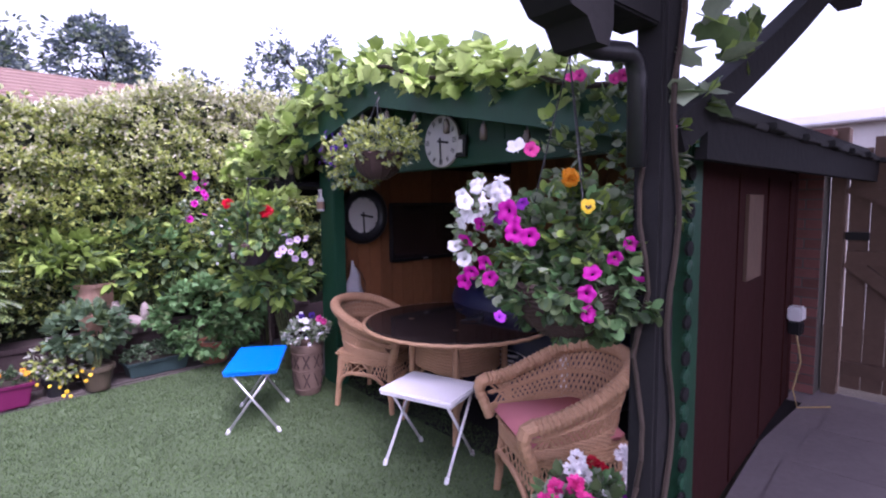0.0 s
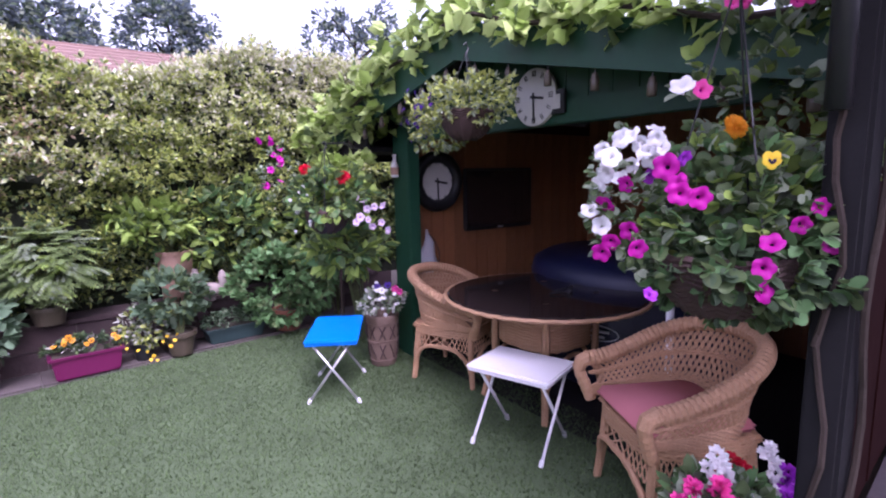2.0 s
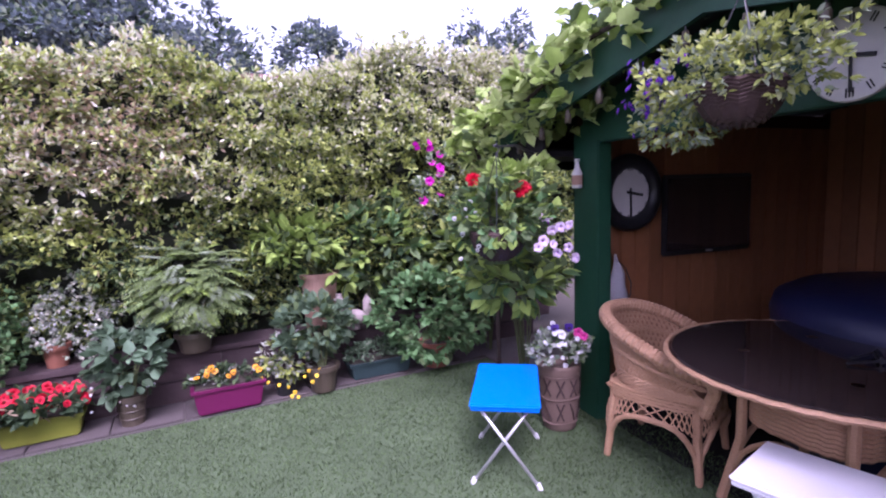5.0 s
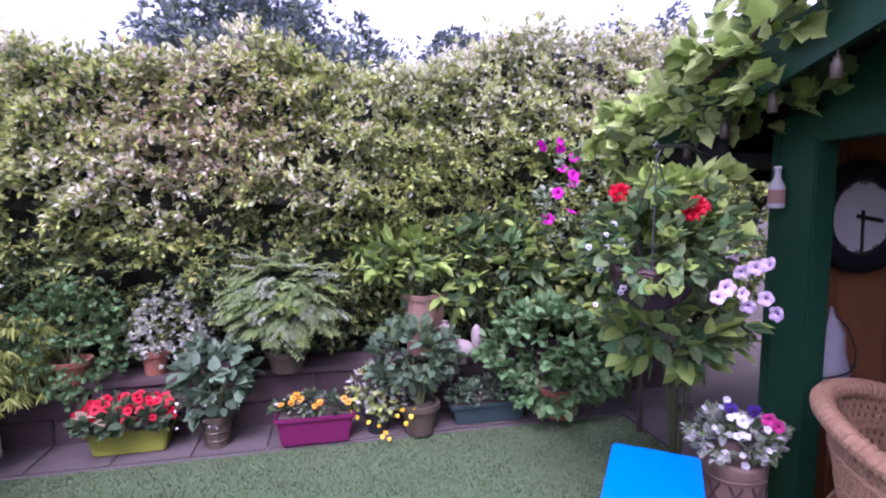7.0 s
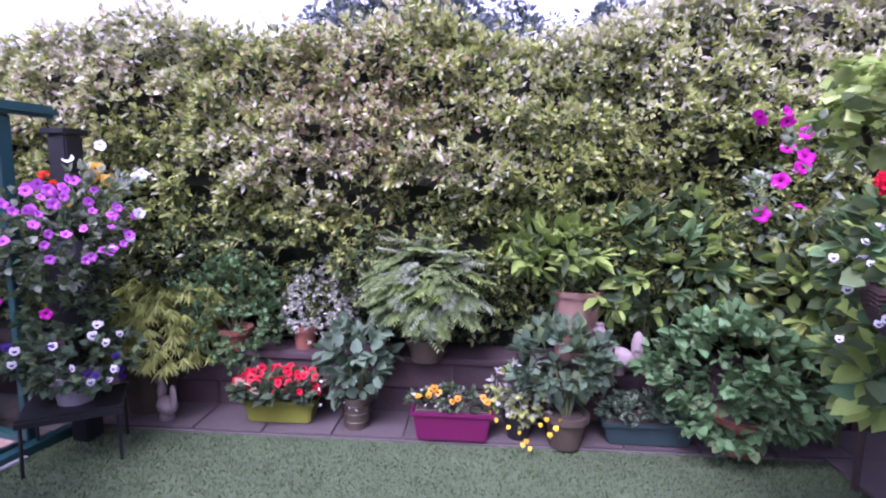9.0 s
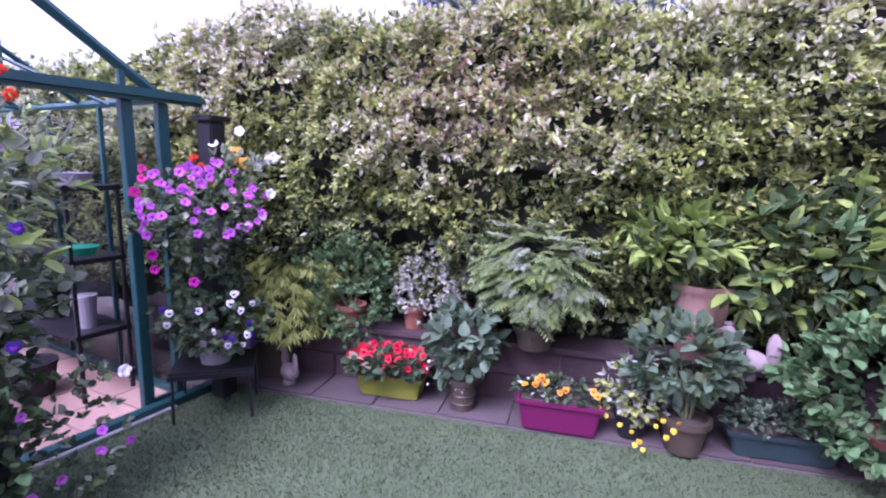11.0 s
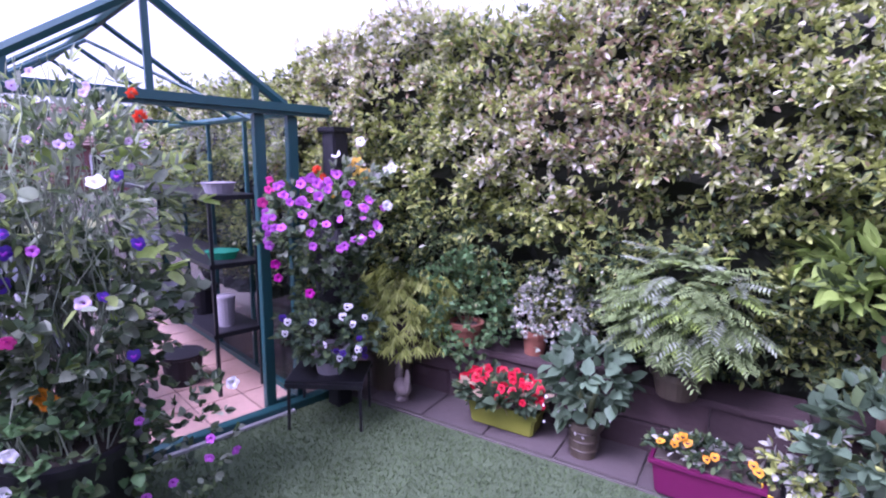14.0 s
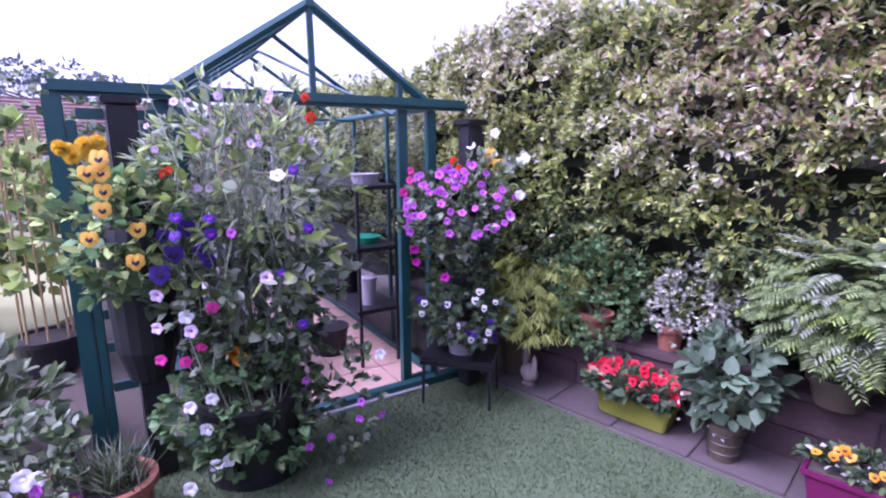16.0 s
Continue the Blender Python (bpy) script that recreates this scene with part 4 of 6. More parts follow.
def trough(parent, w, d, h, mat):
    bm = bmesh.new()
    k = 0.88
    lo = [bm.verts.new((sx * w / 2 * k, sy * d / 2 * k, 0)) for sx, sy in ((-1, -1), (1, -1), (1, 1), (-1, 1))]
    hi = [bm.verts.new((sx * w / 2, sy * d / 2, h)) for sx, sy in ((-1, -1), (1, -1), (1, 1), (-1, 1))]
    bm.faces.new(lo[::-1])
    bm.faces.new(hi)
    for q in range(4):
        bm.faces.new((lo[q], lo[(q + 1) % 4], hi[(q + 1) % 4], hi[q]))
    bmesh.ops.bevel(bm, geom=list(bm.edges), offset=0.01, segments=2, affect="EDGES")
    part("body", bm, mat, parent)
    bm = bmesh.new()
    for x0, y0, x1, y1 in ((-w / 2 - 0.012, -d / 2 - 0.012, w / 2 + 0.012, -d / 2 + 0.006), (-w / 2 - 0.012, d / 2 - 0.006, w / 2 + 0.012, d / 2 + 0.012), (-w / 2 - 0.012, -d / 2, -w / 2 + 0.006, d / 2), (w / 2 - 0.006, -d / 2, w / 2 + 0.012, d / 2)):
        add_box(bm, x0, y0, h - 0.018, x1, y1, h + 0.004, 0.003)
    part("rim", bm, mat, parent)
    part("soil", box(-w / 2 + 0.012, -d / 2 + 0.012, h - 0.01, w / 2 - 0.012, d / 2 - 0.012, h + 0.008), EARTH, parent)


def stems(parent, rng, n, base, top, spread, r=0.006, mat=None):
    bm = bmesh.new()
    for i in range(n):
        a = rng.uniform(0, 6.28)
        e = Vector((top[0] + math.cos(a) * spread * rng.uniform(0.2, 1), top[1] + math.sin(a) * spread * rng.uniform(0.2, 1), top[2] * rng.uniform(0.8, 1.05)))
        b = Vector(base) + Vector((math.cos(a), math.sin(a), 0)) * 0.02
        mid = b.lerp(e, 0.5) + Vector((0, 0, 0.04))
        add_tube(bm, [b, mid, e], [r, r * 0.8, r * 0.4], 5)
    tagged(part("stem_cluster", bm, mat or STEM, parent), kind="stuff")


R = np.random.default_rng(21)
turn_b = math.degrees(math.atan2(UY, UX))
CAMWARD = (0, -1, 0.25)

# climbing hedge
hedge = thing("hedge", 0, 0, 0, "tall climbing jasmine hedge, green below with pale cream tips above", "hedge")
hedge.matrix_world = BORDER


def hedge_top(u):
    z = 2.27 + 0.025 * math.sin(u * 7.3) + 0.13 * math.exp(-((u - 0.15) / 0.45) ** 2) + 0.19 * math.exp(-((u - 1.66) / 0.3) ** 2)
    return z + 0.33 / (1 + math.exp(-8 * (u - 3.05))) - 0.2 / (1 + math.exp(6 * (u + 0.75)))


def hedge_face(u, z):
    b = 0.34 + 0.13 * noise.noise((u * 1.7, z * 2.3, 4.0)) + 0.16 * noise.noise((u * 5.0, z * 6.4, 9.0))
    b -= 0.1 * math.exp(-((z - 1.75) / 0.5) ** 2)
    if z < 1.05:
        b += 0.3 * (1.05 - z)
    return b


# Near-black sheet for the inner twigs, their shade put into its colour
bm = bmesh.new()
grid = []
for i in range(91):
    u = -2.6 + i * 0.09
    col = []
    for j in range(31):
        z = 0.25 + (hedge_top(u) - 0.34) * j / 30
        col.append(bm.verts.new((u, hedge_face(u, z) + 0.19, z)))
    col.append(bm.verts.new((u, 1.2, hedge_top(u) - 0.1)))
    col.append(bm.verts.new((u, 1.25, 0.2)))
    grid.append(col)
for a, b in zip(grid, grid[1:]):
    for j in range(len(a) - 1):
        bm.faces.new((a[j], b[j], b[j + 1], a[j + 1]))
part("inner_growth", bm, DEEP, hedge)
P, D, sh, = [], [], []
for i in range(21000):
    u = R.uniform(-2.6, 5.5)
    top = R.random() < 0.16
    if top:
        v, z = R.uniform(0.25, 1.1), hedge_top(u) + R.normal() * 0.05 - 0.03
        d = (R.normal() * 0.5, -0.3 + R.normal() * 0.4, 1.0)
    else:
        z = 0.45 + (hedge_top(u) - 0.45) * R.random() ** 0.85
        gap = noise.noise((u * 3.1, z * 4.6, 2.0))
        if gap < -0.2 and R.random() < (0.8 if z < 1.5 else 0.5):
            continue
        v = hedge_face(u, z) + abs(R.normal()) * 0.05
        d = (R.normal() * 0.5, -1.0, 0.35 + R.normal() * 0.5)
    P.append((u, v, z))
    D.append(d)
P, D = np.array(P), np.array(D)
tips = np.array([noise.noise((p[0] * 1.3, p[2] * 1.6, 7.0)) for p in P])
bronze = np.exp(-(((P[:, 0] - 1.45) / 0.55) ** 2 + ((P[:, 2] - 1.85) / 0.45) ** 2)) + 0.35 * np.exp(-(((P[:, 0] + 0.2) / 0.5) ** 2 + ((P[:, 2] - 1.9) / 0.3) ** 2))
per = 8
P8, D8 = sprigs(R, P, D, per, 0.75, 0.05)
hz = np.repeat(P[:, 2] / 2.4 + tips * 0.35, per)
br = np.repeat(bronze, per)
x = R.random(len(P8))
idx = np.where(x < 0.8, 0, 1)
pale = R.random(len(P8)) < np.clip((hz - 0.54) * 1.6, 0.04, 0.75)
idx = np.where(pale, np.where(R.random(len(P8)) < np.clip(hz - 0.4, 0.15, 0.55), 4, 3), np.where(R.random(len(P8)) < np.clip(0.5 + (hz - 0.4), 0.3, 0.8), 2, idx))
idx = np.where(R.random(len(P8)) < 0.38 * br, 5, idx)
k = R.uniform(0.7, 1.3, len(P8))
ob = part("leaves", leaf_mesh("leaves", P8, D8, 0.047 * k, 0.0094 * k, [L_GREEN, L_DARK, L_YELLOW, L_CREAM, L_WHITE, L_BRONZE], idx, R), None, hedge)
bm = bmesh.new()
for i in range(46):
    u = R.uniform(-2.4, 5.2)
    z = hedge_top(u) - 0.05
    v = R.uniform(0.3, 0.8)
    add_tube(bm, [(u, v, z), (u + R.normal() * 0.05, v, z + 0.1), (u + R.normal() * 0.08, v, z + R.uniform(0.14, 0.24))], [0.004, 0.003, 0.002], 4)
tagged(part("shoot_cluster", bm, STEM, hedge), kind="stuff")


def bush(name, x, y, z, label, category, pot_spec, n, centre, radii, L, W, mats, probs=None, **kw):
    """A potted plant: pot, soil, stems and a crown of leaves; centre is given from the pot's foot."""
    ob = thing(name, x, y, z, label, category)
    if pot_spec:
        pot(ob, *pot_spec)
        base = (0, 0, pot_spec[1] - 0.03)
    else:
        base = (0, 0, 0)
    stems(ob, R, 9, base, centre, max(radii[0], radii[1]) * 0.5)
    foliage("foliage", ob, R, n, centre, radii, L, W, mats, probs, **kw)
    return ob


LEDGE = 0.388
# front row on the paving
ob = thing("planted_trough", 0.95, 3.42, 0.024, "lime green trough of red busy lizzies on the paving", "planter", turn_b)
trough(ob, 0.42, 0.16, 0.14, LIME)
foliage("foliage", ob, R, 130, (0, -0.02, 0.2), (0.25, 0.12, 0.07), 0.07, 0.022, [L_DARK, L_BRONZE, L_GREEN], [0.7, 0.1, 0.2], per=4, low=-0.3)
rose = petunia_mesh("busy_lizzie", P_RED, P_RED, 0.026, 0.1)
put_flowers(ob, "busy_lizzie", rose, spread_on(R, 46, (0, -0.02, 0.22), (0.25, 0.13, 0.1), (0, -0.6, 1), 1.0, -0.1), R, CAMWARD, 0.35)

ob = bush("potted_shrub", 1.42, 3.42, 0.024, "blue-green leafy plant in a ribbed brown pot", "potted plant", (0.085, 0.2, BROWNPOT), 75, (0, 0, 0.4), (0.2, 0.17, 0.22), 0.085, 0.03, [L_BLUE, L_DARK], [0.75, 0.25], per=4, lift=0.0)
for zz in (0.05, 0.1, 0.15):
    rr_ = 0.085 * (0.78 + 0.2 * zz / 0.17) + 0.003
    part("band", tube([(math.cos(q) * rr_, math.sin(q) * rr_, zz) for q in [2 * math.pi * k_ / 24 for k_ in range(24)]], 0.004, 5, True), BROWNPOT, ob)
put_flowers(ob, "small_white_flower", petunia_mesh("small_white_flower", P_WHITE, None, 0.009, 0.1), [(R.uniform(-0.22, 0.2), R.uniform(-0.12, 0), R.uniform(0.13, 0.32)) for _ in range(14)], R, CAMWARD)

ob = thing("planted_trough", 1.99, 3.42, 0.024, "purple trough of yellow pansies on the paving", "planter", turn_b)
trough(ob, 0.44, 0.16, 0.17, PURPLE)
foliage("foliage", ob, R, 90, (0, 0, 0.21), (0.21, 0.08, 0.07), 0.04, 0.012, [L_DARK, L_GREEN, L_SILVER], [0.55, 0.3, 0.15], per=5, low=-0.2)
yp = pansy_mesh("yellow_pansy", P_ORANGE, P_DARK, 0.024)
put_flowers(ob, "yellow_pansy", yp, [(-0.12, -0.06, 0.29), (-0.1, -0.07, 0.31), (-0.13, -0.08, 0.27), (-0.08, -0.06, 0.28), (0.0, -0.08, 0.24), (0.03, -0.08, 0.26), (0.17, -0.08, 0.27), (0.19, -0.09, 0.25), (-0.19, -0.07, 0.26)], R, (0, -1, 0.4), 0.4, (0.65, 0.85))

ob = bush("potted_shrub", 2.62, 3.46, 0.024, "bushy blue-green plant in a round olive pot", "potted plant", (0.115, 0.19, BROWNPOT, 0.7), 130, (-0.02, 0.03, 0.46), (0.27, 0.2, 0.22), 0.075, 0.026, [L_BLUE, L_GREEN, L_DARK], [0.5, 0.2, 0.3], per=5)
put_flowers(ob, "small_yellow_flower", pansy_mesh("small_yellow_flower", P_YELLOW, P_ORANGE, 0.02), [(-0.11, -0.14, 0.2), (-0.06, -0.15, 0.16), (-0.14, -0.13, 0.16), (-0.04, -0.13, 0.2), (-0.09, -0.15, 0.12)], R, (0, -1, 0.3), 0.4, (0.5, 0.7))

ob = bush("trailing_plant", 2.36, 3.5, 0.024, "silver and yellow-green trailing plant with small yellow flowers", "plant", (0.08, 0.14, BLACK), 110, (0, -0.03, 0.27), (0.16, 0.13, 0.17), 0.04, 0.014, [L_SILVER, L_YELLOW, L_GREEN], [0.4, 0.35, 0.25], per=5)
put_flowers(ob, "small_yellow_flower", FLOWERS["small_yellow_flower"], [(-0.16, -0.1, 0.17), (-0.12, -0.12, 0.14), (-0.05, -0.15, 0.12), (0.01, -0.16, 0.1), (0.05, -0.17, 0.06), (0.07, -0.17, 0.02), (-0.18, -0.08, 0.22), (0.03, -0.16, 0.03)], R, (0, -1, 0.3), 0.4, (0.5, 0.7))

ob = thing("planted_trough", 3.07, 3.6, 0.024, "dark green trough of low grey-leaved plants", "planter", turn_b)
trough(ob, 0.5, 0.17, 0.13, DGREENPOT)
foliage("foliage", ob, R, 170, (0, -0.01, 0.19), (0.27, 0.13, 0.09), 0.035, 0.01, [L_DARK, L_BLUE, L_GREYGREEN], [0.5, 0.35, 0.15], per=6, low=-0.3)

bush("potted_shrub", 3.55, 3.6, 0.024, "dense fresh green bush in a terracotta pot", "potted plant", (0.13, 0.2, TERRA), 420, (-0.0, -0.04, 0.42), (0.42, 0.3, 0.35), 0.065, 0.023, [L_MINT, L_GREEN], [0.8, 0.2], per=6, shell=0.7)
bush("potted_shrub", 0.06, 3.4, 0.0, "yellow-green cut-leaf maple in a dark brown pot", "potted tree", (0.17, 0.3, BROWNPOT), 1, (0, 0, 0.4), (0.1, 0.1, 0.1), 0.05, 0.01, [L_ACER], per=2)


def drooping_fans(parent, n, centre, radii, L, W, mats, per):
    """Hanging hand-shaped leaves of a cut-leaf maple."""
    P, D = crown_points(R, n, centre, radii, 0.3, 0.75, -0.35)
    out_p, out_d = [], []
    for p, d in zip(P, D):
        a0 = math.atan2(d[1], d[0])
        for k in range(per):
            a = a0 + (k - (per - 1) / 2) * 0.42
            out_p.append(p)
            out_d.append((math.cos(a), math.sin(a), -0.55 - 0.5 * R.random()))
    out_p, out_d = np.array(out_p), np.array(out_d)
    part("foliage", leaf_mesh("foliage", out_p, out_d, L * R.uniform(0.7, 1.2, len(out_p)), W, mats, R.choice(len(mats), len(out_p)), R), None, parent)


drooping_fans(bpy.data.objects["potted_shrub.003"], 520, (0.04, 0.02, 0.5), (0.42, 0.3, 0.32), 0.088, 0.006, [L_ACER, L_ACER, L_YELLOW], 7)


def hen(x, y, z, turn, s):
    bm = bmesh.new()
    for c, r in (((0, -0.01, 0.095), (0.06, 0.09, 0.06)), ((0, 0.07, 0.165), (0.03, 0.032, 0.075)), ((0, 0.1, 0.235), (0.028, 0.034, 0.03)), ((0, -0.11, 0.175), (0.018, 0.035, 0.085))):
        q = bmesh.ops.create_icosphere(bm, subdivisions=3, radius=1)["verts"]
        for v in q:
            v.co = Vector((c[0] + v.co.x * r[0], c[1] + v.co.y * r[1], c[2] + v.co.z * r[2]))
    add_box(bm, -0.006, 0.08, 0.25, 0.006, 0.125, 0.285, 0.004)
    add_tube(bm, [(0, 0.125, 0.235), (0, 0.155, 0.228)], [0.012, 0.002], 6)
    add_tube(bm, [(0, 0, 0.0), (0, 0, 0.05)], [0.05, 0.04], 12)
    bmesh.ops.scale(bm, verts=bm.verts, vec=(s, s, s))
    ob = part("hen_statue", bm, STONE, None, "", True)
    ob.matrix_world = pose(x, y, z, 0, 0, turn)
    tagged(ob, "weathered pale stone hen ornament", "ornament", "hen ornaments")


hen(0.28, 3.27, 0.024, 60, 0.92)
hen(2.9, 3.66, LEDGE, 75, 1.0)

# back row on the ledge
bush("potted_shrub", 0.56, 3.56, LEDGE, "dark green fine-leaved shrub on the ledge", "potted plant", (0.1, 0.14, TERRA), 420, (-0.0, -0.05, 0.27), (0.34, 0.25, 0.35), 0.034, 0.012, [L_GREEN, L_MINT], [0.4, 0.6], per=8)
bush("potted_shrub", 0.98, 3.68, LEDGE, "white variegated small-leaved shrub in a terracotta pot", "potted plant", (0.075, 0.15, TERRA), 480, (0.11, 0.0, 0.31), (0.27, 0.19, 0.25), 0.024, 0.0085, [L_SILVER, L_WHITE, L_GREYGREEN], [0.5, 0.15, 0.35], per=6)

fern = thing("potted_shrub", 1.79, 3.64, LEDGE, "large layered shrub of feathery pinnate leaves in a brown pot", "potted plant")
pot(fern, 0.12, 0.14, BROWNPOT)
stems(fern, R, 14, (0, 0, 0.1), (0, -0.05, 0.45), 0.26, 0.007)
fp, fd, fl = [], [], []
for i in range(235):
    d = R.normal(size=3)
    d /= np.linalg.norm(d)
    d[1] = -abs(d[1]) if R.random() < 0.8 else d[1]
    r0 = R.uniform(0.55, 1.0)
    start = np.array([d[0] * 0.3 * r0, d[1] * 0.17 * r0 - 0.02, 0.46 + d[2] * 0.29 * r0])
    out = np.array([d[0] * 0.7 + R.normal() * 0.45, d[1] * 0.6 - 0.35 + R.normal() * 0.25, max(d[2], -0.2) * 0.3 + 0.05])
    out /= np.linalg.norm(out)
    side = np.cross(out, [0, 0, 1])
    side /= np.linalg.norm(side) + 1e-6
    ln = R.uniform(0.12, 0.19)
    sag = R.uniform(0.02, 0.07)
    for k in range(9):
        t = (k + 1) / 9
        p = start + out * ln * t - np.array([0, 0, sag]) * t * t
        for s in (-1, 1):
            fp.append(p)
            fd.append(out * (0.35 + 0.5 * t) + side * s - np.array([0, 0, 0.15 + 0.3 * t]))
            fl.append((0.062 * (1 - 0.5 * t) + 0.01) * (0.6 + 0.4 * min(1, k / 2)))
fp, fd, fl = np.array(fp), np.array(fd), np.array(fl)
part("foliage", leaf_mesh("foliage", fp, fd, fl, fl * 0.125, [L_FERN, L_GREYGREEN, L_BRIGHT], np.repeat(R.choice(3, len(fp) // 18, p=[0.7, 0.15, 0.15]), 18), R, flat=np.tile([0, 0, 1.0], (len(fp), 1)), shape=LANCE), None, fern)

ob = bush("potted_shrub", 2.68, 3.86, LEDGE, "bright green pointed-leaf shrub in a pale clay pot", "potted plant", (0.145, 0.44, CLAY, 0.8, 0.015), 85, (-0.18, -0.05, 0.68), (0.3, 0.25, 0.2), 0.12, 0.024, [L_BRIGHT, L_GREEN], [0.75, 0.25], per=7, spread=0.8, low=-0.5)
bush("shrub", 3.15, 3.98, 0.3, "glossy broad-leaved evergreen shrub behind the pots", "shrub", None, 170, (0, -0.08, 0.7), (0.58, 0.26, 0.38), 0.11, 0.027, [L_GREEN, L_MINT, L_BRIGHT, L_DARK], [0.3, 0.2, 0.4, 0.1], per=6, spread=0.75)
bush("shrub", 4.1, 3.75, 0.0, "broad-leaved evergreen shrub beside the cabin", "shrub", None, 130, (-0.1, -0.1, 0.95), (0.36, 0.28, 0.42), 0.12, 0.034, [L_GREEN, L_BRIGHT, L_YELLOW], [0.5, 0.3, 0.2], per=6, spread=0.75)
bush("shrub", 4.0, 2.95, 0.0, "yellow-green broad-leaved shrub under the eave", "shrub", None, 70, (-0.28, -0.4, 0.9), (0.24, 0.2, 0.22), 0.12, 0.033, [L_BRIGHT, L_MINT, L_GREEN], [0.5, 0.2, 0.3], per=5, spread=0.7, shape=LANCE)

# hanging baskets


def hanging_basket(x, y, z, r, top, label):
    """A dark woven basket on three wires; its frame is at the basket's rim."""
    ob = thing("hanging_basket", x, y, z, label, "hanging basket")
    bm = bmesh.new()
    for i in range(12):
        t = i / 11
        rr = r * math.sin(math.acos(min(1, t * 0.93)))
        add_tube(bm, [(math.cos(q) * rr, math.sin(q) * rr, -t * r * 0.95 + 0.004 * (-1) ** k) for k, q in enumerate([2 * math.pi * k / 28 for k in range(28)])], 0.012, 5, True)
    part("basket", bm, BASKET, ob)
    part("liner", lathe([(r * 0.3, -r * 0.85), (r * 0.7, -r * 0.6), (r * 0.93, -0.01), (0.01, 0.0)], 20), EARTH, ob)
    for k in range(3):
        a = k * 2.094
        part("wire", tube([(math.cos(a) * r, math.sin(a) * r, 0), (0, 0, top)], 0.003, 4), BLACK, ob)
    part("hook", tube([(0, 0, top - 0.01), (0.015, 0, top + 0.02), (0.0, 0, top + 0.045), (-0.015, 0, top + 0.03)], 0.004, 5), BLACK, ob)
    return ob


WP = petunia_mesh("white_petunia", P_WHITE, None, 0.034)
MP = petunia_mesh("magenta_petunia", P_MAGENTA, P_DARK, 0.036)
MPS = petunia_mesh("mauve_petunia", P_MAUVE, P_PURPLE, 0.024)
LP = petunia_mesh("lilac_petunia", P_LILAC, P_PURPLE, 0.032)
PP = petunia_mesh("pink_petunia", P_PINK, P_MAGENTA, 0.028)
VP = petunia_mesh("violet_petunia", P_PURPLE, P_VIOLET, 0.03)
AP = pansy_mesh("amber_pansy", P_AMBER, P_DARK, 0.032)
DP = pansy_mesh("dark_pansy", P_VIOLET, P_DARK, 0.03)
WPA = pansy_mesh("white_pansy", P_WHITE, P_DARK, 0.026)
MG = pompon_mesh("marigold", P_ORANGE, 0.034, 90)
YM = pompon_mesh("yellow_marigold", P_YELLOW, 0.034, 90)
GER = pompon_mesh("geranium", P_RED, 0.035, 40)
SC = pompon_mesh("scarlet_flower", P_SCARLET, 0.024, 26)

hb = hanging_basket(3.5, -0.36, 1.2, 0.17, 0.72, "full hanging basket of white and magenta petunias by the post")
foliage("foliage", hb, R, 420, (0.08, 0.0, 0.1), (0.27, 0.25, 0.2), 0.04, 0.017, [L_GREEN, L_MINT, L_GREYGREEN, L_BRIGHT], [0.4, 0.25, 0.2, 0.15], per=5, shape=ROUND)
foliage("foliage", hb, R, 190, (0.26, -0.02, 0.4), (0.22, 0.24, 0.3), 0.048, 0.018, [L_GREYGREEN, L_GREEN, L_BRIGHT], [0.4, 0.4, 0.2], per=5)
foliage("foliage", hb, R, 80, (-0.2, 0.16, 0.14), (0.12, 0.12, 0.2), 0.03, 0.011, [L_GREYGREEN, L_GREEN], per=5)
foliage("foliage", hb, R, 330, (0.04, -0.02, -0.03), (0.26, 0.24, 0.13), 0.038, 0.016, [L_GREEN, L_MINT, L_DARK], per=5, lift=-0.3, shape=ROUND)
put_flowers(hb, "white_petunia", WP, [(-0.3 + R.normal() * 0.03, 0.08 + R.normal() * 0.05, 0.27 + R.normal() * 0.045) for _ in range(17)] + [(-0.3, 0.18, 0.2), (-0.31, 0.2, 0.13), (-0.3, 0.17, 0.09), (-0.29, -0.03, 0.42)], R, (-0.9, -0.1, 0.25), 0.55, (0.6, 0.85))
put_flowers(hb, "magenta_petunia", MP, [(-0.33, -0.06, 0.18), (-0.31, -0.04, 0.2), (-0.3, -0.09, 0.17), (-0.3, 0.1, 0.2), (-0.31, 0.15, 0.15), (-0.3, 0.14, 0.05), (-0.31, 0.16, 0.02), (-0.3, 0.06, 0.04), (-0.28, 0.1, 0.08), (-0.29, 0.0, 0.24)], R, (-0.9, -0.3, 0.1), 0.5, (0.65, 0.95))
put_flowers(hb, "magenta_petunia", MP, [(0.0, -0.22, 0.14), (0.03, -0.24, 0.05), (-0.12, -0.17, 0.06), (-0.13, -0.16, 0.0), (-0.12, -0.16, -0.06), (-0.05, -0.2, 0.1)], R, (-0.8, -0.7, 0.1), 0.45, (0.6, 0.85))
put_flowers(hb, "violet_petunia", VP, [(-0.3, 0.02, -0.07), (-0.26, 0.06, 0.22), (-0.25, -0.02, 0.26)], R, (-0.5, -1, 0), 0.4, (0.6, 0.8))
put_flowers(hb, "marigold", MG, [(-0.02, -0.02, 0.345), (-0.03, -0.03, 0.335)], R, (-0.8, -0.8, 0.3), 0.1, (0.8, 0.85))
put_flowers(hb, "yellow_pansy", pansy_mesh("gold_pansy", P_YELLOW, P_DARK, 0.026), [(-0.13, -0.16, 0.25)], R, (-0.8, -0.8, 0.2), 0.1, (0.7, 0.75))
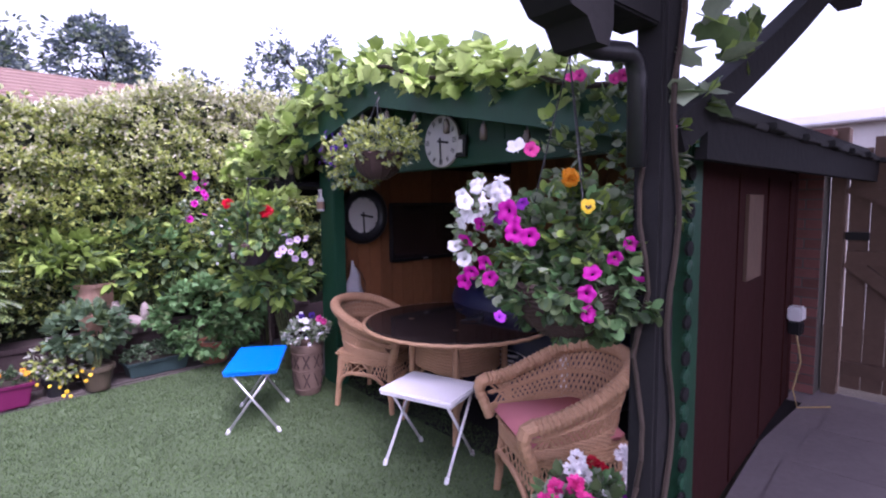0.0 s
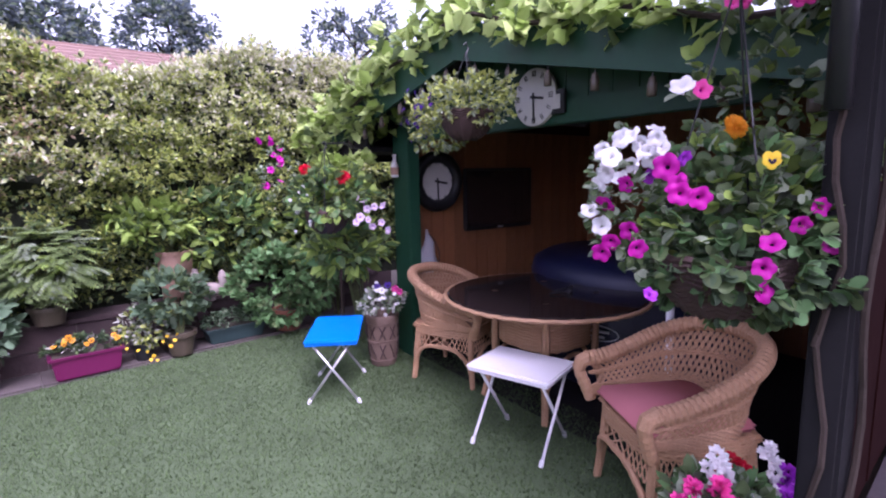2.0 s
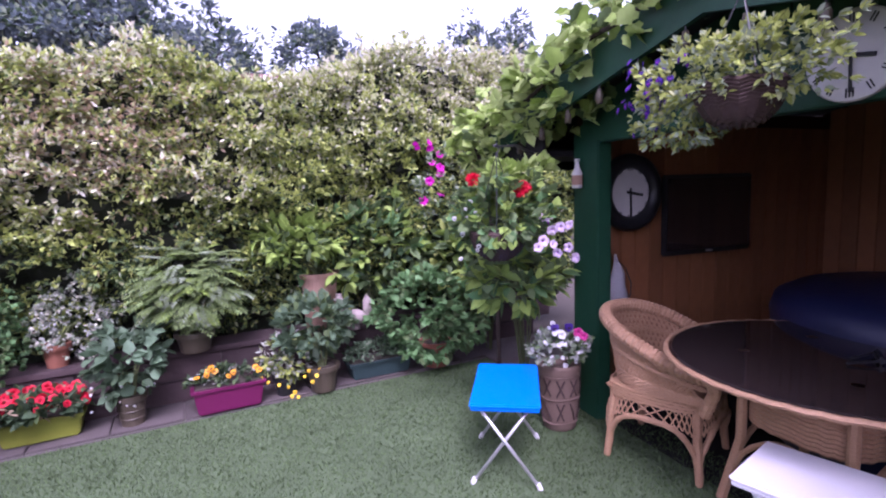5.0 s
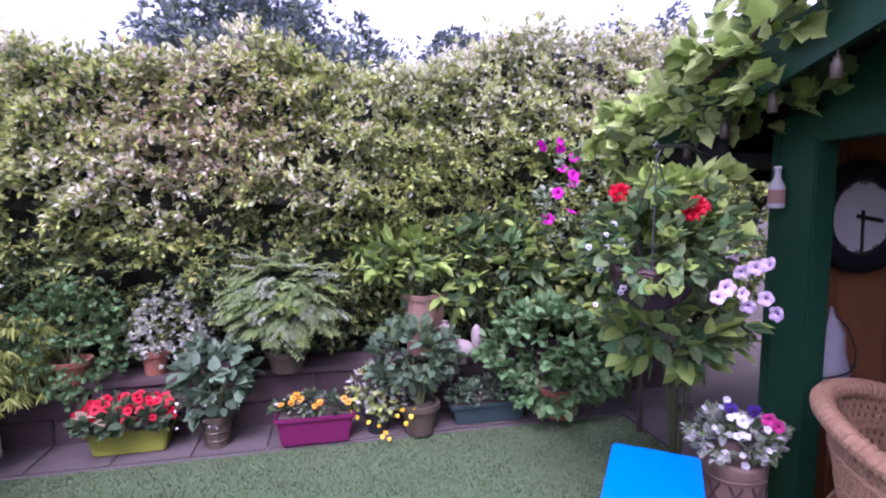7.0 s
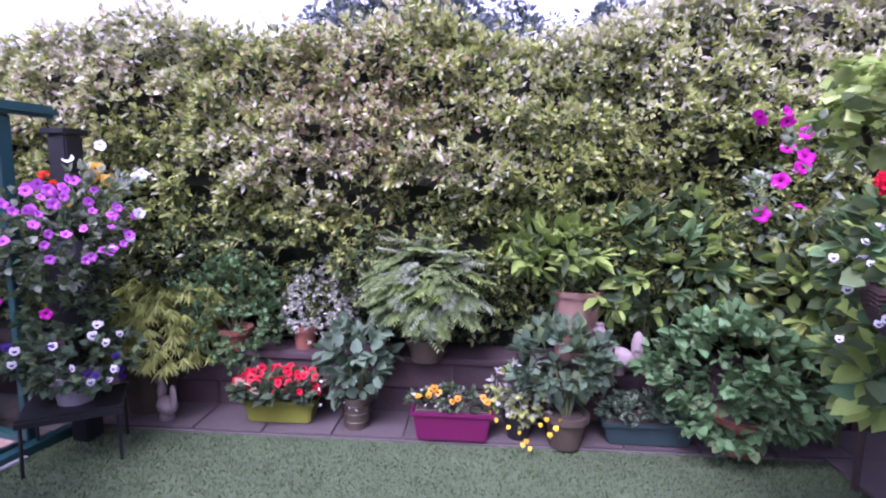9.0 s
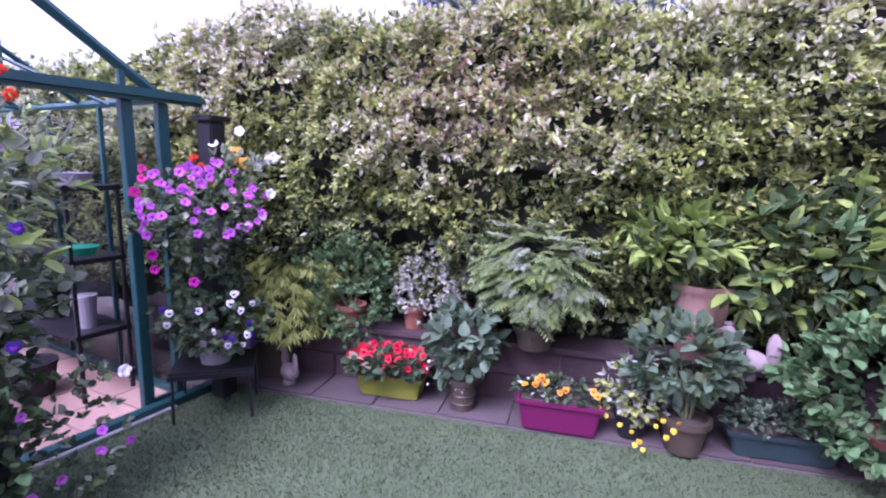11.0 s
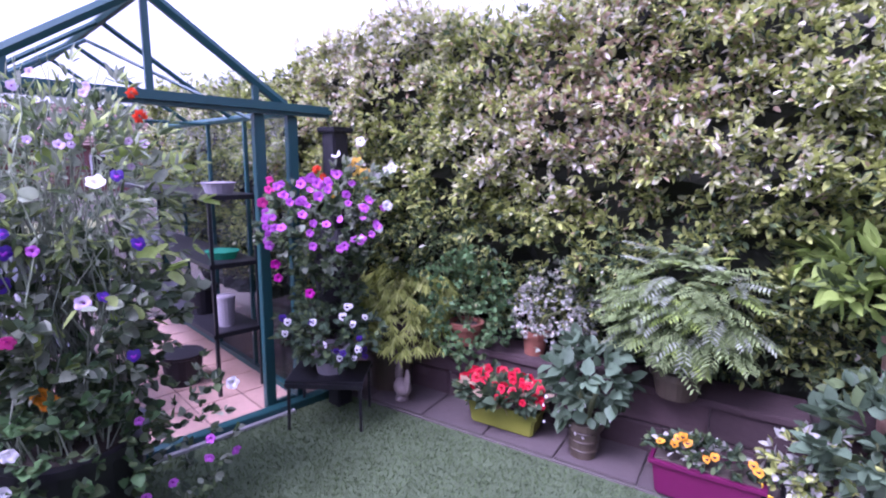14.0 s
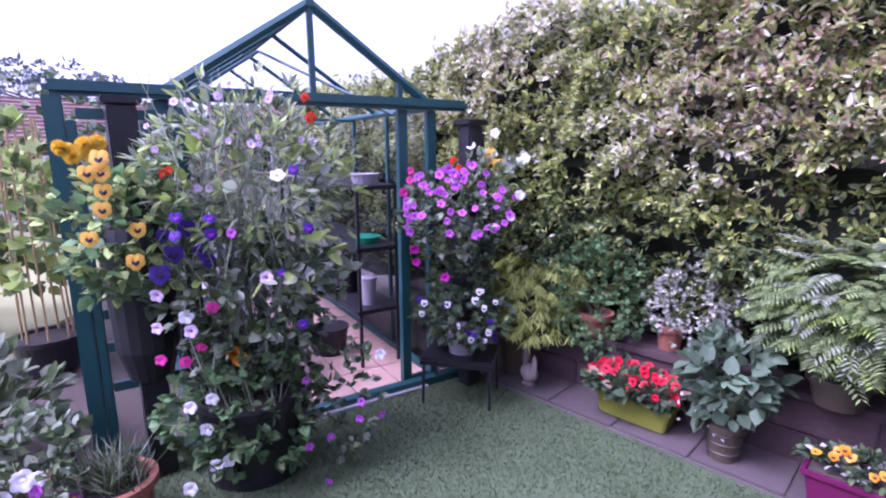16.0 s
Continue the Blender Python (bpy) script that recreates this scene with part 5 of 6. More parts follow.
put_flowers(hb, "pink_petunia", PP, [(-0.26, -0.06, 0.41), (0.08, 0.05, 0.68), (0.1, -0.1, 0.65), (0.12, -0.12, 0.66), (0.1, -0.28, 0.48), (0.12, 0.04, 0.69)], R, (-0.8, -0.8, 0.2), 0.3, (0.7, 0.9))

lb = hanging_basket(3.42, 2.2, 1.2, 0.14, 0.42, "hanging basket with red geraniums and lilac petunias under the eave")
part("bracket", tube([(0.0, 0.0, 0.45), (0.2, 0.15, 0.47), (0.44, 0.3, 0.42)], 0.008, 6), BLACK, lb)
foliage("foliage", lb, R, 170, (0.02, 0, 0.1), (0.3, 0.25, 0.19), 0.055, 0.024, [L_GREEN, L_MINT, L_BRIGHT], [0.5, 0.25, 0.25], per=5)
foliage("foliage", lb, R, 60, (0.2, 0.15, 0.24), (0.16, 0.14, 0.14), 0.075, 0.03, [L_BRIGHT, L_VINE], per=5)
foliage("foliage", lb, R, 50, (-0.26, 0.2, 0.26), (0.13, 0.12, 0.22), 0.03, 0.008, [L_GREYGREEN, L_GREEN], per=5)
put_flowers(lb, "lilac_petunia", LP, [(0.1, -0.24, 0.1), (0.15, -0.24, 0.07), (0.17, -0.25, 0.02), (0.24, -0.22, 0.03), (0.12, -0.25, -0.03), (0.17, -0.26, -0.05), (0.09, -0.25, -0.06), (0.3, -0.2, -0.08), (0.36, -0.18, -0.14), (0.22, -0.22, -0.1), (0.34, -0.15, 0.03)], R, (-0.5, -1, 0.15), 0.4, (0.65, 0.95))
put_flowers(lb, "geranium", GER, [(0.05, -0.18, 0.24), (0.07, -0.17, 0.23), (-0.16, -0.05, 0.28), (0.03, -0.19, 0.22)], R, (-0.4, -1, 0.4), 0.2)
put_flowers(lb, "magenta_petunia", MP, [(-0.25 + R.normal() * 0.05, 0.28 + R.normal() * 0.05, 0.18 + 0.3 * t) for t in (0, 0.1, 0.35, 0.5, 0.6, 0.7, 0.85, 0.95, 1.0, 1.05)], R, (-0.5, -1, 0), 0.5, (0.6, 0.85))
put_flowers(lb, "white_pansy", WPA, [(-0.22 + R.uniform(-0.06, 0.1), -0.12 + R.uniform(0, 0.1), R.uniform(-0.12, 0.24)) for _ in range(12)], R, (-0.4, -1, 0.2), 0.45, (0.32, 0.48))

ob = hanging_basket(3.72, 1.05, 1.74, 0.13, 0.3, "hanging basket of yellow-green and blue trailing flowers under the gable")
foliage("foliage", ob, R, 430, (0, 0.06, 0.05), (0.17, 0.34, 0.15), 0.03, 0.0075, [L_YELLOW, L_GREYGREEN, L_CREAM], [0.6, 0.3, 0.1], per=7)
foliage("foliage", ob, R, 150, (-0.02, 0.22, -0.08), (0.12, 0.17, 0.13), 0.03, 0.007, [L_YELLOW, L_GREYGREEN], per=7)
put_flowers(ob, "blue_lobelia", pansy_mesh("blue_lobelia", P_VIOLET, P_PURPLE, 0.017), [(-0.1 + R.normal() * 0.04, 0.27 + R.normal() * 0.06, 0.03 + R.normal() * 0.06) for _ in range(60)], R, (-1, 0.3, 0.2), 0.4, (0.6, 0.85))

# vine over the cabin roof
vine = thing("grape_vine", 3.95, 3.0, 0.0, "leafy grape vine trained over the cabin roof edge", "vine")
vp = []
for i in range(720):
    y = R.uniform(-0.2, 3.45)
    if R.random() < 0.3:
        y = R.uniform(2.1, 3.45)
    h = 0.22 + 0.06 * math.sin(y * 4)
    zr = roof_z(min(y, 3.12)) + (0.02 if y <= 3.12 else -(y - 3.12) * 0.05)
    vp.append((3.78 + R.normal() * 0.07 + 0.35 * R.random() ** 2 - 3.95, y - 3.0, zr + R.uniform(-0.06 if y < 2 else -0.18, h) * (1 if y > 0.7 else 0.6)))
vp = np.array(vp)
vd = np.column_stack([-0.6 + R.normal(size=720) * 0.5, R.normal(size=720) * 0.7, R.normal(size=720) * 0.4 - 0.1])
P3, D3 = sprigs(R, vp, vd, 3, 0.7, 0.06)
part("foliage", leaf_mesh("foliage", P3, D3, R.uniform(0.055, 0.1, len(P3)), R.uniform(0.028, 0.05, len(P3)), [L_VINE, L_BRIGHT, L_GREEN], R.choice(3, len(P3), p=[0.6, 0.25, 0.15]), R, shape=LOBED), None, vine)
part("vine_stem", tube([(3.79 - 3.95, y - 3.0, roof_z(min(y, 3.1)) + 0.06 + 0.03 * math.sin(y * 7)) for y in [3.3 - k * 0.16 for k in range(25)]], 0.012, 6), BARK, vine)
part("vine_stem", tube([(0.05, 0.35, 0.0), (0.02, 0.3, 0.8), (-0.05, 0.3, 1.5), (-0.16, 0.3, 1.82)], 0.016, 6), BARK, vine)
creeper = thing("creeper", 3.7, -0.56, 0.0, "climbing vine with large lobed leaves on the pergola post", "vine")
part("vine_stem", tube([(-0.12 + 0.03 * math.sin(k), -0.11, 0.1 * k) for k in range(25)], 0.009, 6), BARK, creeper)
cp = np.array([(R.normal() * 0.12 + (0.16 if z > 1.9 else 0.0), -0.1 + R.normal() * 0.04, z) for z in R.uniform(1.75, 2.4, 14)])
cd = np.column_stack([R.normal(size=14), -0.5 + R.normal(size=14) * 0.3, R.normal(size=14) * 0.5 - 0.3])
P3, D3 = sprigs(R, cp, cd, 3, 0.45, 0.08)
part("foliage", leaf_mesh("foliage", P3, D3, R.uniform(0.07, 0.12, len(P3)), R.uniform(0.035, 0.055, len(P3)), [L_GREEN, L_BRIGHT, L_GREYGREEN], R.choice(3, len(P3)), R, shape=LOBED), None, creeper)

# pots on the lawn by the cabin
urn = thing("face_urn", 3.86, 2.3, 0.0, "tall clay face pot planted with white and pink flowers", "planter")
part("body", lathe([(0.088, 0), (0.097, 0.012), (0.1, 0.06), (0.11, 0.14), (0.117, 0.24), (0.118, 0.33), (0.124, 0.345), (0.128, 0.385), (0.124, 0.4), (0.1, 0.4), (0.095, 0.37), (0.01, 0.365)], 32), URNCLAY, urn, smooth=True)
for zz, rr_ in ((0.05, 0.1005), (0.2, 0.1155), (0.335, 0.1195)):
    part("band", tube([(math.cos(q) * rr_, math.sin(q) * rr_, zz + 0.004 * math.sin(3 * q)) for q in [2 * math.pi * k / 30 for k in range(30)]], 0.006, 6, True), URNCLAY, urn)
for k in range(9):   # dark carved crosses between the bands
    a = 2 * math.pi * k / 9
    for z0, z1, r0, r1 in ((0.22, 0.32, 0.117, 0.119), (0.07, 0.18, 0.104, 0.114)):
        for sgn in (-1, 1):
            if z0 < 0.2 and sgn > 0 and k % 2:
                continue
            part("carving", tube([(math.cos(a - 0.2 * sgn) * r0, math.sin(a - 0.2 * sgn) * r0, z0), (math.cos(a) * (r0 + r1 + 0.005) / 2, math.sin(a) * (r0 + r1 + 0.005) / 2, (z0 + z1) / 2), (math.cos(a + 0.2 * sgn) * r1, math.sin(a + 0.2 * sgn) * r1, z1)], 0.0055, 5), BASKET, urn)
foliage("foliage", urn, R, 90, (0, 0, 0.48), (0.16, 0.15, 0.1), 0.045, 0.014, [L_GREYGREEN, L_SILVER, L_GREEN], per=6, low=-0.4)
put_flowers(urn, "small_white_flower", petunia_mesh("alyssum", P_WHITE, None, 0.014, 0.1), spread_on(R, 34, (0, 0, 0.5), (0.16, 0.15, 0.13), (-0.6, -0.8, 0.3), 0.9), R, (-0.5, -1, 0.4))
put_flowers(urn, "pink_petunia", PP, [(0.05, -0.12, 0.6), (0.09, -0.12, 0.57)], R, (-0.4, -1, 0.2), 0.3)
put_flowers(urn, "white_petunia", WP, [(0.14, -0.08, 0.5), (-0.06, -0.12, 0.6)], R, (-0.4, -1, 0.2), 0.3, (0.6, 0.8))
put_flowers(urn, "dark_pansy", DP, [(0.0, -0.1, 0.63), (-0.06, -0.05, 0.62)], R, (-0.4, -1, 0.2), 0.3, (0.7, 0.9))

sp2 = thing("planted_pot", 3.66, -0.35, 0.0, "pot of pink, purple and white stocks beside the post", "planter")
pot(sp2, 0.12, 0.3, CLAY)
foliage("foliage", sp2, R, 120, (-0.02, 0, 0.36), (0.17, 0.15, 0.09), 0.06, 0.02, [L_GREEN, L_GREYGREEN, L_MINT], per=5, low=-0.3)
for nm, mat, c in (("pink_stock", P_PINK, (-0.1, -0.03, 0.4)), ("purple_stock", P_PURPLE, (0.14, -0.1, 0.36)), ("white_stock", P_WHITE, (-0.03, 0.02, 0.43)), ("red_stock", P_RED, (0.06, 0.02, 0.38)), ("white_stock", P_WHITE, (0.18, -0.05, 0.42)), ("pink_stock", P_PINK, (-0.14, 0.05, 0.36)), ("purple_stock", P_PURPLE, (0.1, -0.12, 0.33))):
    me = pompon_mesh(nm, mat, 0.03, 34)
    put_flowers(sp2, nm, me, [(c[0] + R.normal() * 0.018, c[1] + R.normal() * 0.018, c[2] + 0.02 * k + 0.03) for k in range(5)], R, (-0.3, -0.5, 1), 0.4)
put_flowers(sp2, "alyssum", FLOWERS["alyssum"], spread_on(R, 30, (0, -0.02, 0.37), (0.17, 0.15, 0.1), (-0.6, -0.8, 0.6), 0.9, 0), R, (-0.3, -0.6, 1))

# plant stand with pansies, and the petunia column behind it
stand = thing("plant_stand", 0.085, 2.86, 0, "low black metal plant stand", "plant stand", 37)
part("shelf_top", box(-0.22, -0.16, 0.285, 0.22, 0.16, 0.3, 0.004), BLACK, stand)
part("apron", box(-0.22, -0.165, 0.255, 0.22, -0.155, 0.284, 0.002), BLACK, stand)
part("apron", box(-0.22, 0.155, 0.255, 0.22, 0.165, 0.284, 0.002), BLACK, stand)
for sx in (-1, 1):
    for sy in (-1, 1):
        part("leg", tube([(sx * 0.2, sy * 0.145, 0.285), (sx * 0.205, sy * 0.15, 0.0)], 0.009, 6), BLACK, stand)
pb = thing("planted_pot", 0.09, 2.86, 0.301, "grey pot of dark and white pansies on the black stand", "planter")
pot(pb, 0.1, 0.15, GREYPOT)
foliage("foliage", pb, R, 200, (0, -0.02, 0.25), (0.28, 0.26, 0.2), 0.05, 0.018, [L_DARK, L_BLUE, L_GREEN], [0.5, 0.2, 0.3], per=5)
put_flowers(pb, "white_pansy", WPA, spread_on(R, 13, (0, -0.02, 0.27), (0.28, 0.26, 0.2), (0.8, -0.7, 0.1), 0.7), R, (0.8, -0.7, 0.2), 0.4, (0.55, 0.8))
put_flowers(pb, "dark_pansy", DP, spread_on(R, 8, (0, -0.02, 0.25), (0.28, 0.26, 0.22), (0.8, -0.7, 0.1), 0.7), R, (0.8, -0.7, 0.2), 0.4, (0.5, 0.75))


def flower_column(x, y, h, label):
    ob = thing("flower_column", x, y, 0, label, "planter")
    part("pole", box(-0.055, -0.055, 0, 0.055, 0.055, h, 0.008), BLACK, ob)
    part("pole_cap", box(-0.075, -0.075, h + 0.001, 0.075, 0.075, h + 0.03, 0.006), BLACK, ob)
    return ob


fc = flower_column(-0.02, 3.02, 1.67, "black post with a pouch of purple petunias")
part("pouch", lathe([(0.1, 0.62), (0.13, 0.7), (0.14, 1.0), (0.1, 1.12)], 18), BLACK, fc)
foliage("foliage", fc, R, 260, (0.08, -0.16, 1.14), (0.3, 0.3, 0.26), 0.045, 0.018, [L_GREYGREEN, L_GREEN, L_DARK], per=5)
foliage("foliage", fc, R, 110, (0.06, -0.12, 0.82), (0.24, 0.22, 0.24), 0.05, 0.018, [L_DARK, L_GREEN], per=5)
foliage("foliage", fc, R, 60, (0.2, -0.04, 1.36), (0.2, 0.14, 0.14), 0.05, 0.016, [L_GREYGREEN, L_GREEN], per=5)
put_flowers(fc, "mauve_petunia", MPS, spread_on(R, 58, (0.08, -0.16, 1.17), (0.31, 0.31, 0.26), (0.8, -0.7, 0.35), 0.85, -0.4), R, (0.8, -0.6, 0.3), 0.35)
put_flowers(fc, "magenta_petunia", MP, [(0.2, -0.36, 0.82), (-0.04, -0.4, 0.95), (-0.08, -0.36, 0.86)], R, (0.8, -0.6, 0.1), 0.2, (0.7, 0.8))
put_flowers(fc, "scarlet_flower", SC, [(0.02, -0.15, 1.46), (0.06, -0.14, 1.42)], R, (0.8, -0.6, 0.2), 0.2)
put_flowers(fc, "amber_pansy", AP, [(0.16, 0.02, 1.5), (0.2, 0.04, 1.44), (0.17, -0.02, 1.46), (0.12, -0.12, 1.34)], R, (0.8, -0.6, 0.2), 0.15, (0.8, 1.0))
put_flowers(fc, "white_petunia", WP, [(0.26, 0.08, 1.44), (0.32, 0.1, 1.46), (0.36, 0.1, 1.48), (0.17, 0.04, 1.62), (0.36, 0.06, 1.27), (0.33, 0.02, 1.14), (0.05, -0.04, 1.55)], R, (0.8, -0.6, 0.2), 0.25, (0.7, 0.9))
put_flowers(fc, "pink_petunia", PP, [(-0.12, -0.36, 1.4), (-0.1, -0.38, 1.35), (-0.14, -0.4, 1.28)], R, (0.8, -0.6, 0.2), 0.3)

# the tall tub of sweet peas
tubp = thing("planted_tub", -0.02, 1.62, 0.0, "large black tub of tall sweet peas and petunias", "planter")
pot(tubp, 0.27, 0.4, BLACK, 0.85)
bm = bmesh.new()
for i in range(120):
    a, r0 = R.uniform(0, 6.28), R.uniform(0.02, 0.24)
    x0, y0 = math.cos(a) * r0, math.sin(a) * r0
    z1 = R.uniform(1.2, 1.9)
    add_tube(bm, [(x0, y0, 0.38)] + [(x0 * (1 + 0.35 * q) + R.normal() * 0.035, y0 * (1 + 0.6 * q) + R.normal() * 0.04, 0.38 + (z1 - 0.38) * q) for q in (0.25, 0.45, 0.6, 0.75, 0.88, 1.0)], [0.0035, 0.0033, 0.003, 0.0027, 0.0024, 0.002, 0.0014], 4)
tagged(part("stem_cluster", bm, L_GREYGREEN, tubp), kind="stuff")
for c, r, nn, L, W, ms in (((0.06, 0.08, 1.38), (0.24, 0.42, 0.46), 430, 0.062, 0.0095, [L_GREYGREEN, L_VINE, L_GREYGREEN, L_GREEN]), ((0.05, 0.04, 0.85), (0.3, 0.42, 0.42), 330, 0.06, 0.022, [L_GREEN, L_DARK, L_GREYGREEN]), ((0.14, -0.06, 0.42), (0.24, 0.36, 0.36), 300, 0.05, 0.02, [L_DARK, L_GREEN, L_MINT])):
    foliage("foliage", tubp, R, nn, c, r, L, W, ms, per=5)
face = (1, -0.35, 0.1)
foliage("foliage", tubp, R, 70, (0.1, 0.08, 1.2), (0.26, 0.42, 0.5), 0.065, 0.024, [L_GREYGREEN, L_VINE, L_BRIGHT], per=2, shell=0.75, shape=ROUND)
foliage("foliage", tubp, R, 70, (0.32, 0.34, 0.36), (0.12, 0.18, 0.3), 0.04, 0.014, [L_GREEN, L_GREYGREEN, L_DARK], per=5)
for nm, me, places in (
        ("white_petunia", WP, [(0.18, -0.27, 0.89), (0.18, -0.29, 0.51), (0.19, -0.24, 0.4), (0.2, -0.22, 0.23), (0.21, -0.17, 0.24), (0.17, -0.32, 0.15), (0.2, -0.21, 0.53), (0.4, 0.47, 0.61), (0.29, 0.09, 1.43)]),
        ("pink_petunia", PP, [(0.22, -0.18, 0.92), (0.2, -0.23, 0.76), (0.19, -0.29, 0.71), (0.16, -0.37, 0.73)]),
        ("mauve_petunia", MPS, [(0.3, 0.15, 0.54), (0.37, 0.38, 0.39), (0.37, 0.37, 0.31), (0.33, 0.24, 0.25), (0.3, 0.15, 0.22), (0.33, 0.22, 0.03), (0.4, 0.47, 0.31), (0.24, -0.09, 1.21)]),
        ("lilac_petunia", LP, [(0.17, -0.36, 0.99), (0.28, 0.02, 1.02), (0.16, -0.37, 0.86), (0.19, -0.26, 0.83)]),
        ("violet_flower", pansy_mesh("violet_flower", P_VIOLET, P_PURPLE, 0.026), [(0.22, -0.16, 1.27), (0.22, -0.16, 1.21), (0.19, -0.27, 1.28), (0.19, -0.28, 1.21), (0.31, 0.15, 0.8), (0.33, 0.19, 1.21), (0.31, 0.15, 1.45), (0.29, 0.08, 1.03)])):
    put_flowers(tubp, nm, me, [(a_ + 0.07, b_ - 0.03, c_) for a_, b_, c_ in places], R, face, 0.3, (0.75, 0.95))
put_flowers(tubp, "lilac_petunia", LP, spread_on(R, 18, (0.05, 0.05, 1.55), (0.24, 0.36, 0.25), face, 0.7), R, face, 0.35, (0.4, 0.6))
put_flowers(tubp, "marigold", MG, [(0.23, -0.13, 0.69), (0.24, -0.11, 0.66)], R, face, 0.1)
put_flowers(tubp, "scarlet_flower", SC, [(0.3, 0.22, 1.74), (0.3, 0.24, 1.66)], R, face, 0.2)

pc = flower_column(-0.24, 1.24, 1.72, "black post with pouches of amber pansies and marigolds")
part("pouch", lathe([(0.09, 0.5), (0.13, 0.65), (0.15, 1.1), (0.12, 1.3)], 18), BLACK, pc)
foliage("foliage", pc, R, 170, (0.18, -0.06, 1.2), (0.2, 0.22, 0.3), 0.06, 0.02, [L_GREEN, L_MINT, L_VINE], per=4)
put_flowers(pc, "yellow_marigold", YM, [(0.31, -0.21, 1.53), (0.32, -0.16, 1.55), (0.32, -0.12, 1.56), (0.32, -0.2, 1.51), (0.32, -0.15, 1.52), (0.31, -0.23, 1.54)], R, face, 0.2, (0.8, 1.0))
put_flowers(pc, "amber_pansy", AP, [(0.41, -0.13, 1.5), (0.41, -0.17, 1.45), (0.41, -0.13, 1.45), (0.41, -0.13, 1.385), (0.41, -0.14, 1.32), (0.41, -0.19, 1.22), (0.42, -0.06, 1.12), (0.42, -0.04, 1.24)], R, face, 0.12, (0.8, 0.95))
put_flowers(pc, "dark_pansy", DP, [(0.36, 0.05, 1.2), (0.36, 0.08, 1.12), (0.38, 0.02, 1.05), (0.34, 0.14, 1.22), (0.36, 0.18, 1.13), (0.37, 0.2, 1.08)], R, face, 0.15)
put_flowers(pc, "scarlet_flower", SC, [(0.35, 0.08, 1.44), (0.35, 0.1, 1.45)], R, face, 0.1)

ob = thing("planted_pot", 0.14, 1.02, 0, "brown terracotta pot of fine grass", "planter")
pot(ob, 0.14, 0.26, TERRA, 0.8, 0.015)
gp_ = np.column_stack([R.normal(size=(260, 2)) * 0.05, np.full(260, 0.23)])
gd = np.column_stack([R.normal(size=(260, 2)) * 0.5, np.ones(260)])
part("foliage", leaf_mesh("foliage", gp_, gd, R.uniform(0.1, 0.24, 260), 0.002, [L_GREEN, L_GREYGREEN], R.choice(2, 260), R), None, ob)
ob = bush("planted_pot", -0.05, 0.74, 0.0, "pot of white and mauve petunias beyond the grass pot", "planter", (0.15, 0.2, CLAY), 160, (0, 0, 0.3), (0.26, 0.28, 0.22), 0.055, 0.02, [L_GREEN, L_GREYGREEN, L_DARK], per=5)
put_flowers(ob, "white_petunia", WP, [(0.24, 0.02, 0.4), (0.25, -0.04, 0.36), (0.22, 0.06, 0.38)], R, face, 0.15)
put_flowers(ob, "mauve_petunia", MPS, spread_on(R, 12, (0, -0.05, 0.28), (0.26, 0.28, 0.2), face, 0.6), R, face, 0.3)
ob = bush("bedding_plant", -0.75, 0.45, 0.0, "leafy dahlia with one pale star flower", "plant", None, 170, (0, 0, 0.32), (0.36, 0.4, 0.3), 0.1, 0.03, [L_GREEN, L_GREYGREEN], per=5)
put_flowers(ob, "dahlia", pompon_mesh("dahlia", P_LILAC, 0.06, 26, 0.3), [(0.34, 0.08, 0.5)], R, face, 0.1)
cn = thing("bean_canes", -2.1, 0.85, 0.0, "black tub of bamboo canes with climbing beans", "planter")
pot(cn, 0.22, 0.25, BLACK)
for k in range(7):
    a = k * 0.9
    part("cane", tube([(math.cos(a) * 0.15, math.sin(a) * 0.15, 0.2), (math.cos(a) * 0.11, math.sin(a) * 0.11, 1.75)], 0.008, 6), CANE, cn)
foliage("foliage", cn, R, 150, (0, -0.1, 1.15), (0.4, 0.5, 0.5), 0.11, 0.045, [L_VINE, L_BRIGHT, L_GREEN], per=4)
bush("shrub", -3.2, 0.3, 0.0, "tall yellow-green leafy shrub past the greenhouse", "shrub", None, 260, (0, 0, 1.0), (0.9, 0.8, 0.75), 0.12, 0.045, [L_VINE, L_YELLOW, L_GREEN], per=5)
for x, y, s in ((-9, -2.5, 1.3), (-10, 1.0, 1.5), (-9.5, 4.0, 1.4)):
    bush("shrub", x, y, -0.01, "far grey-green garden shrubs", "shrub", None, 420, (0, 0, s * 0.8), (1.9 * s, 1.9 * s, s), 0.16, 0.05, [L_GREYGREEN, L_DARK, L_GREEN], per=6)

# ---- distance ----


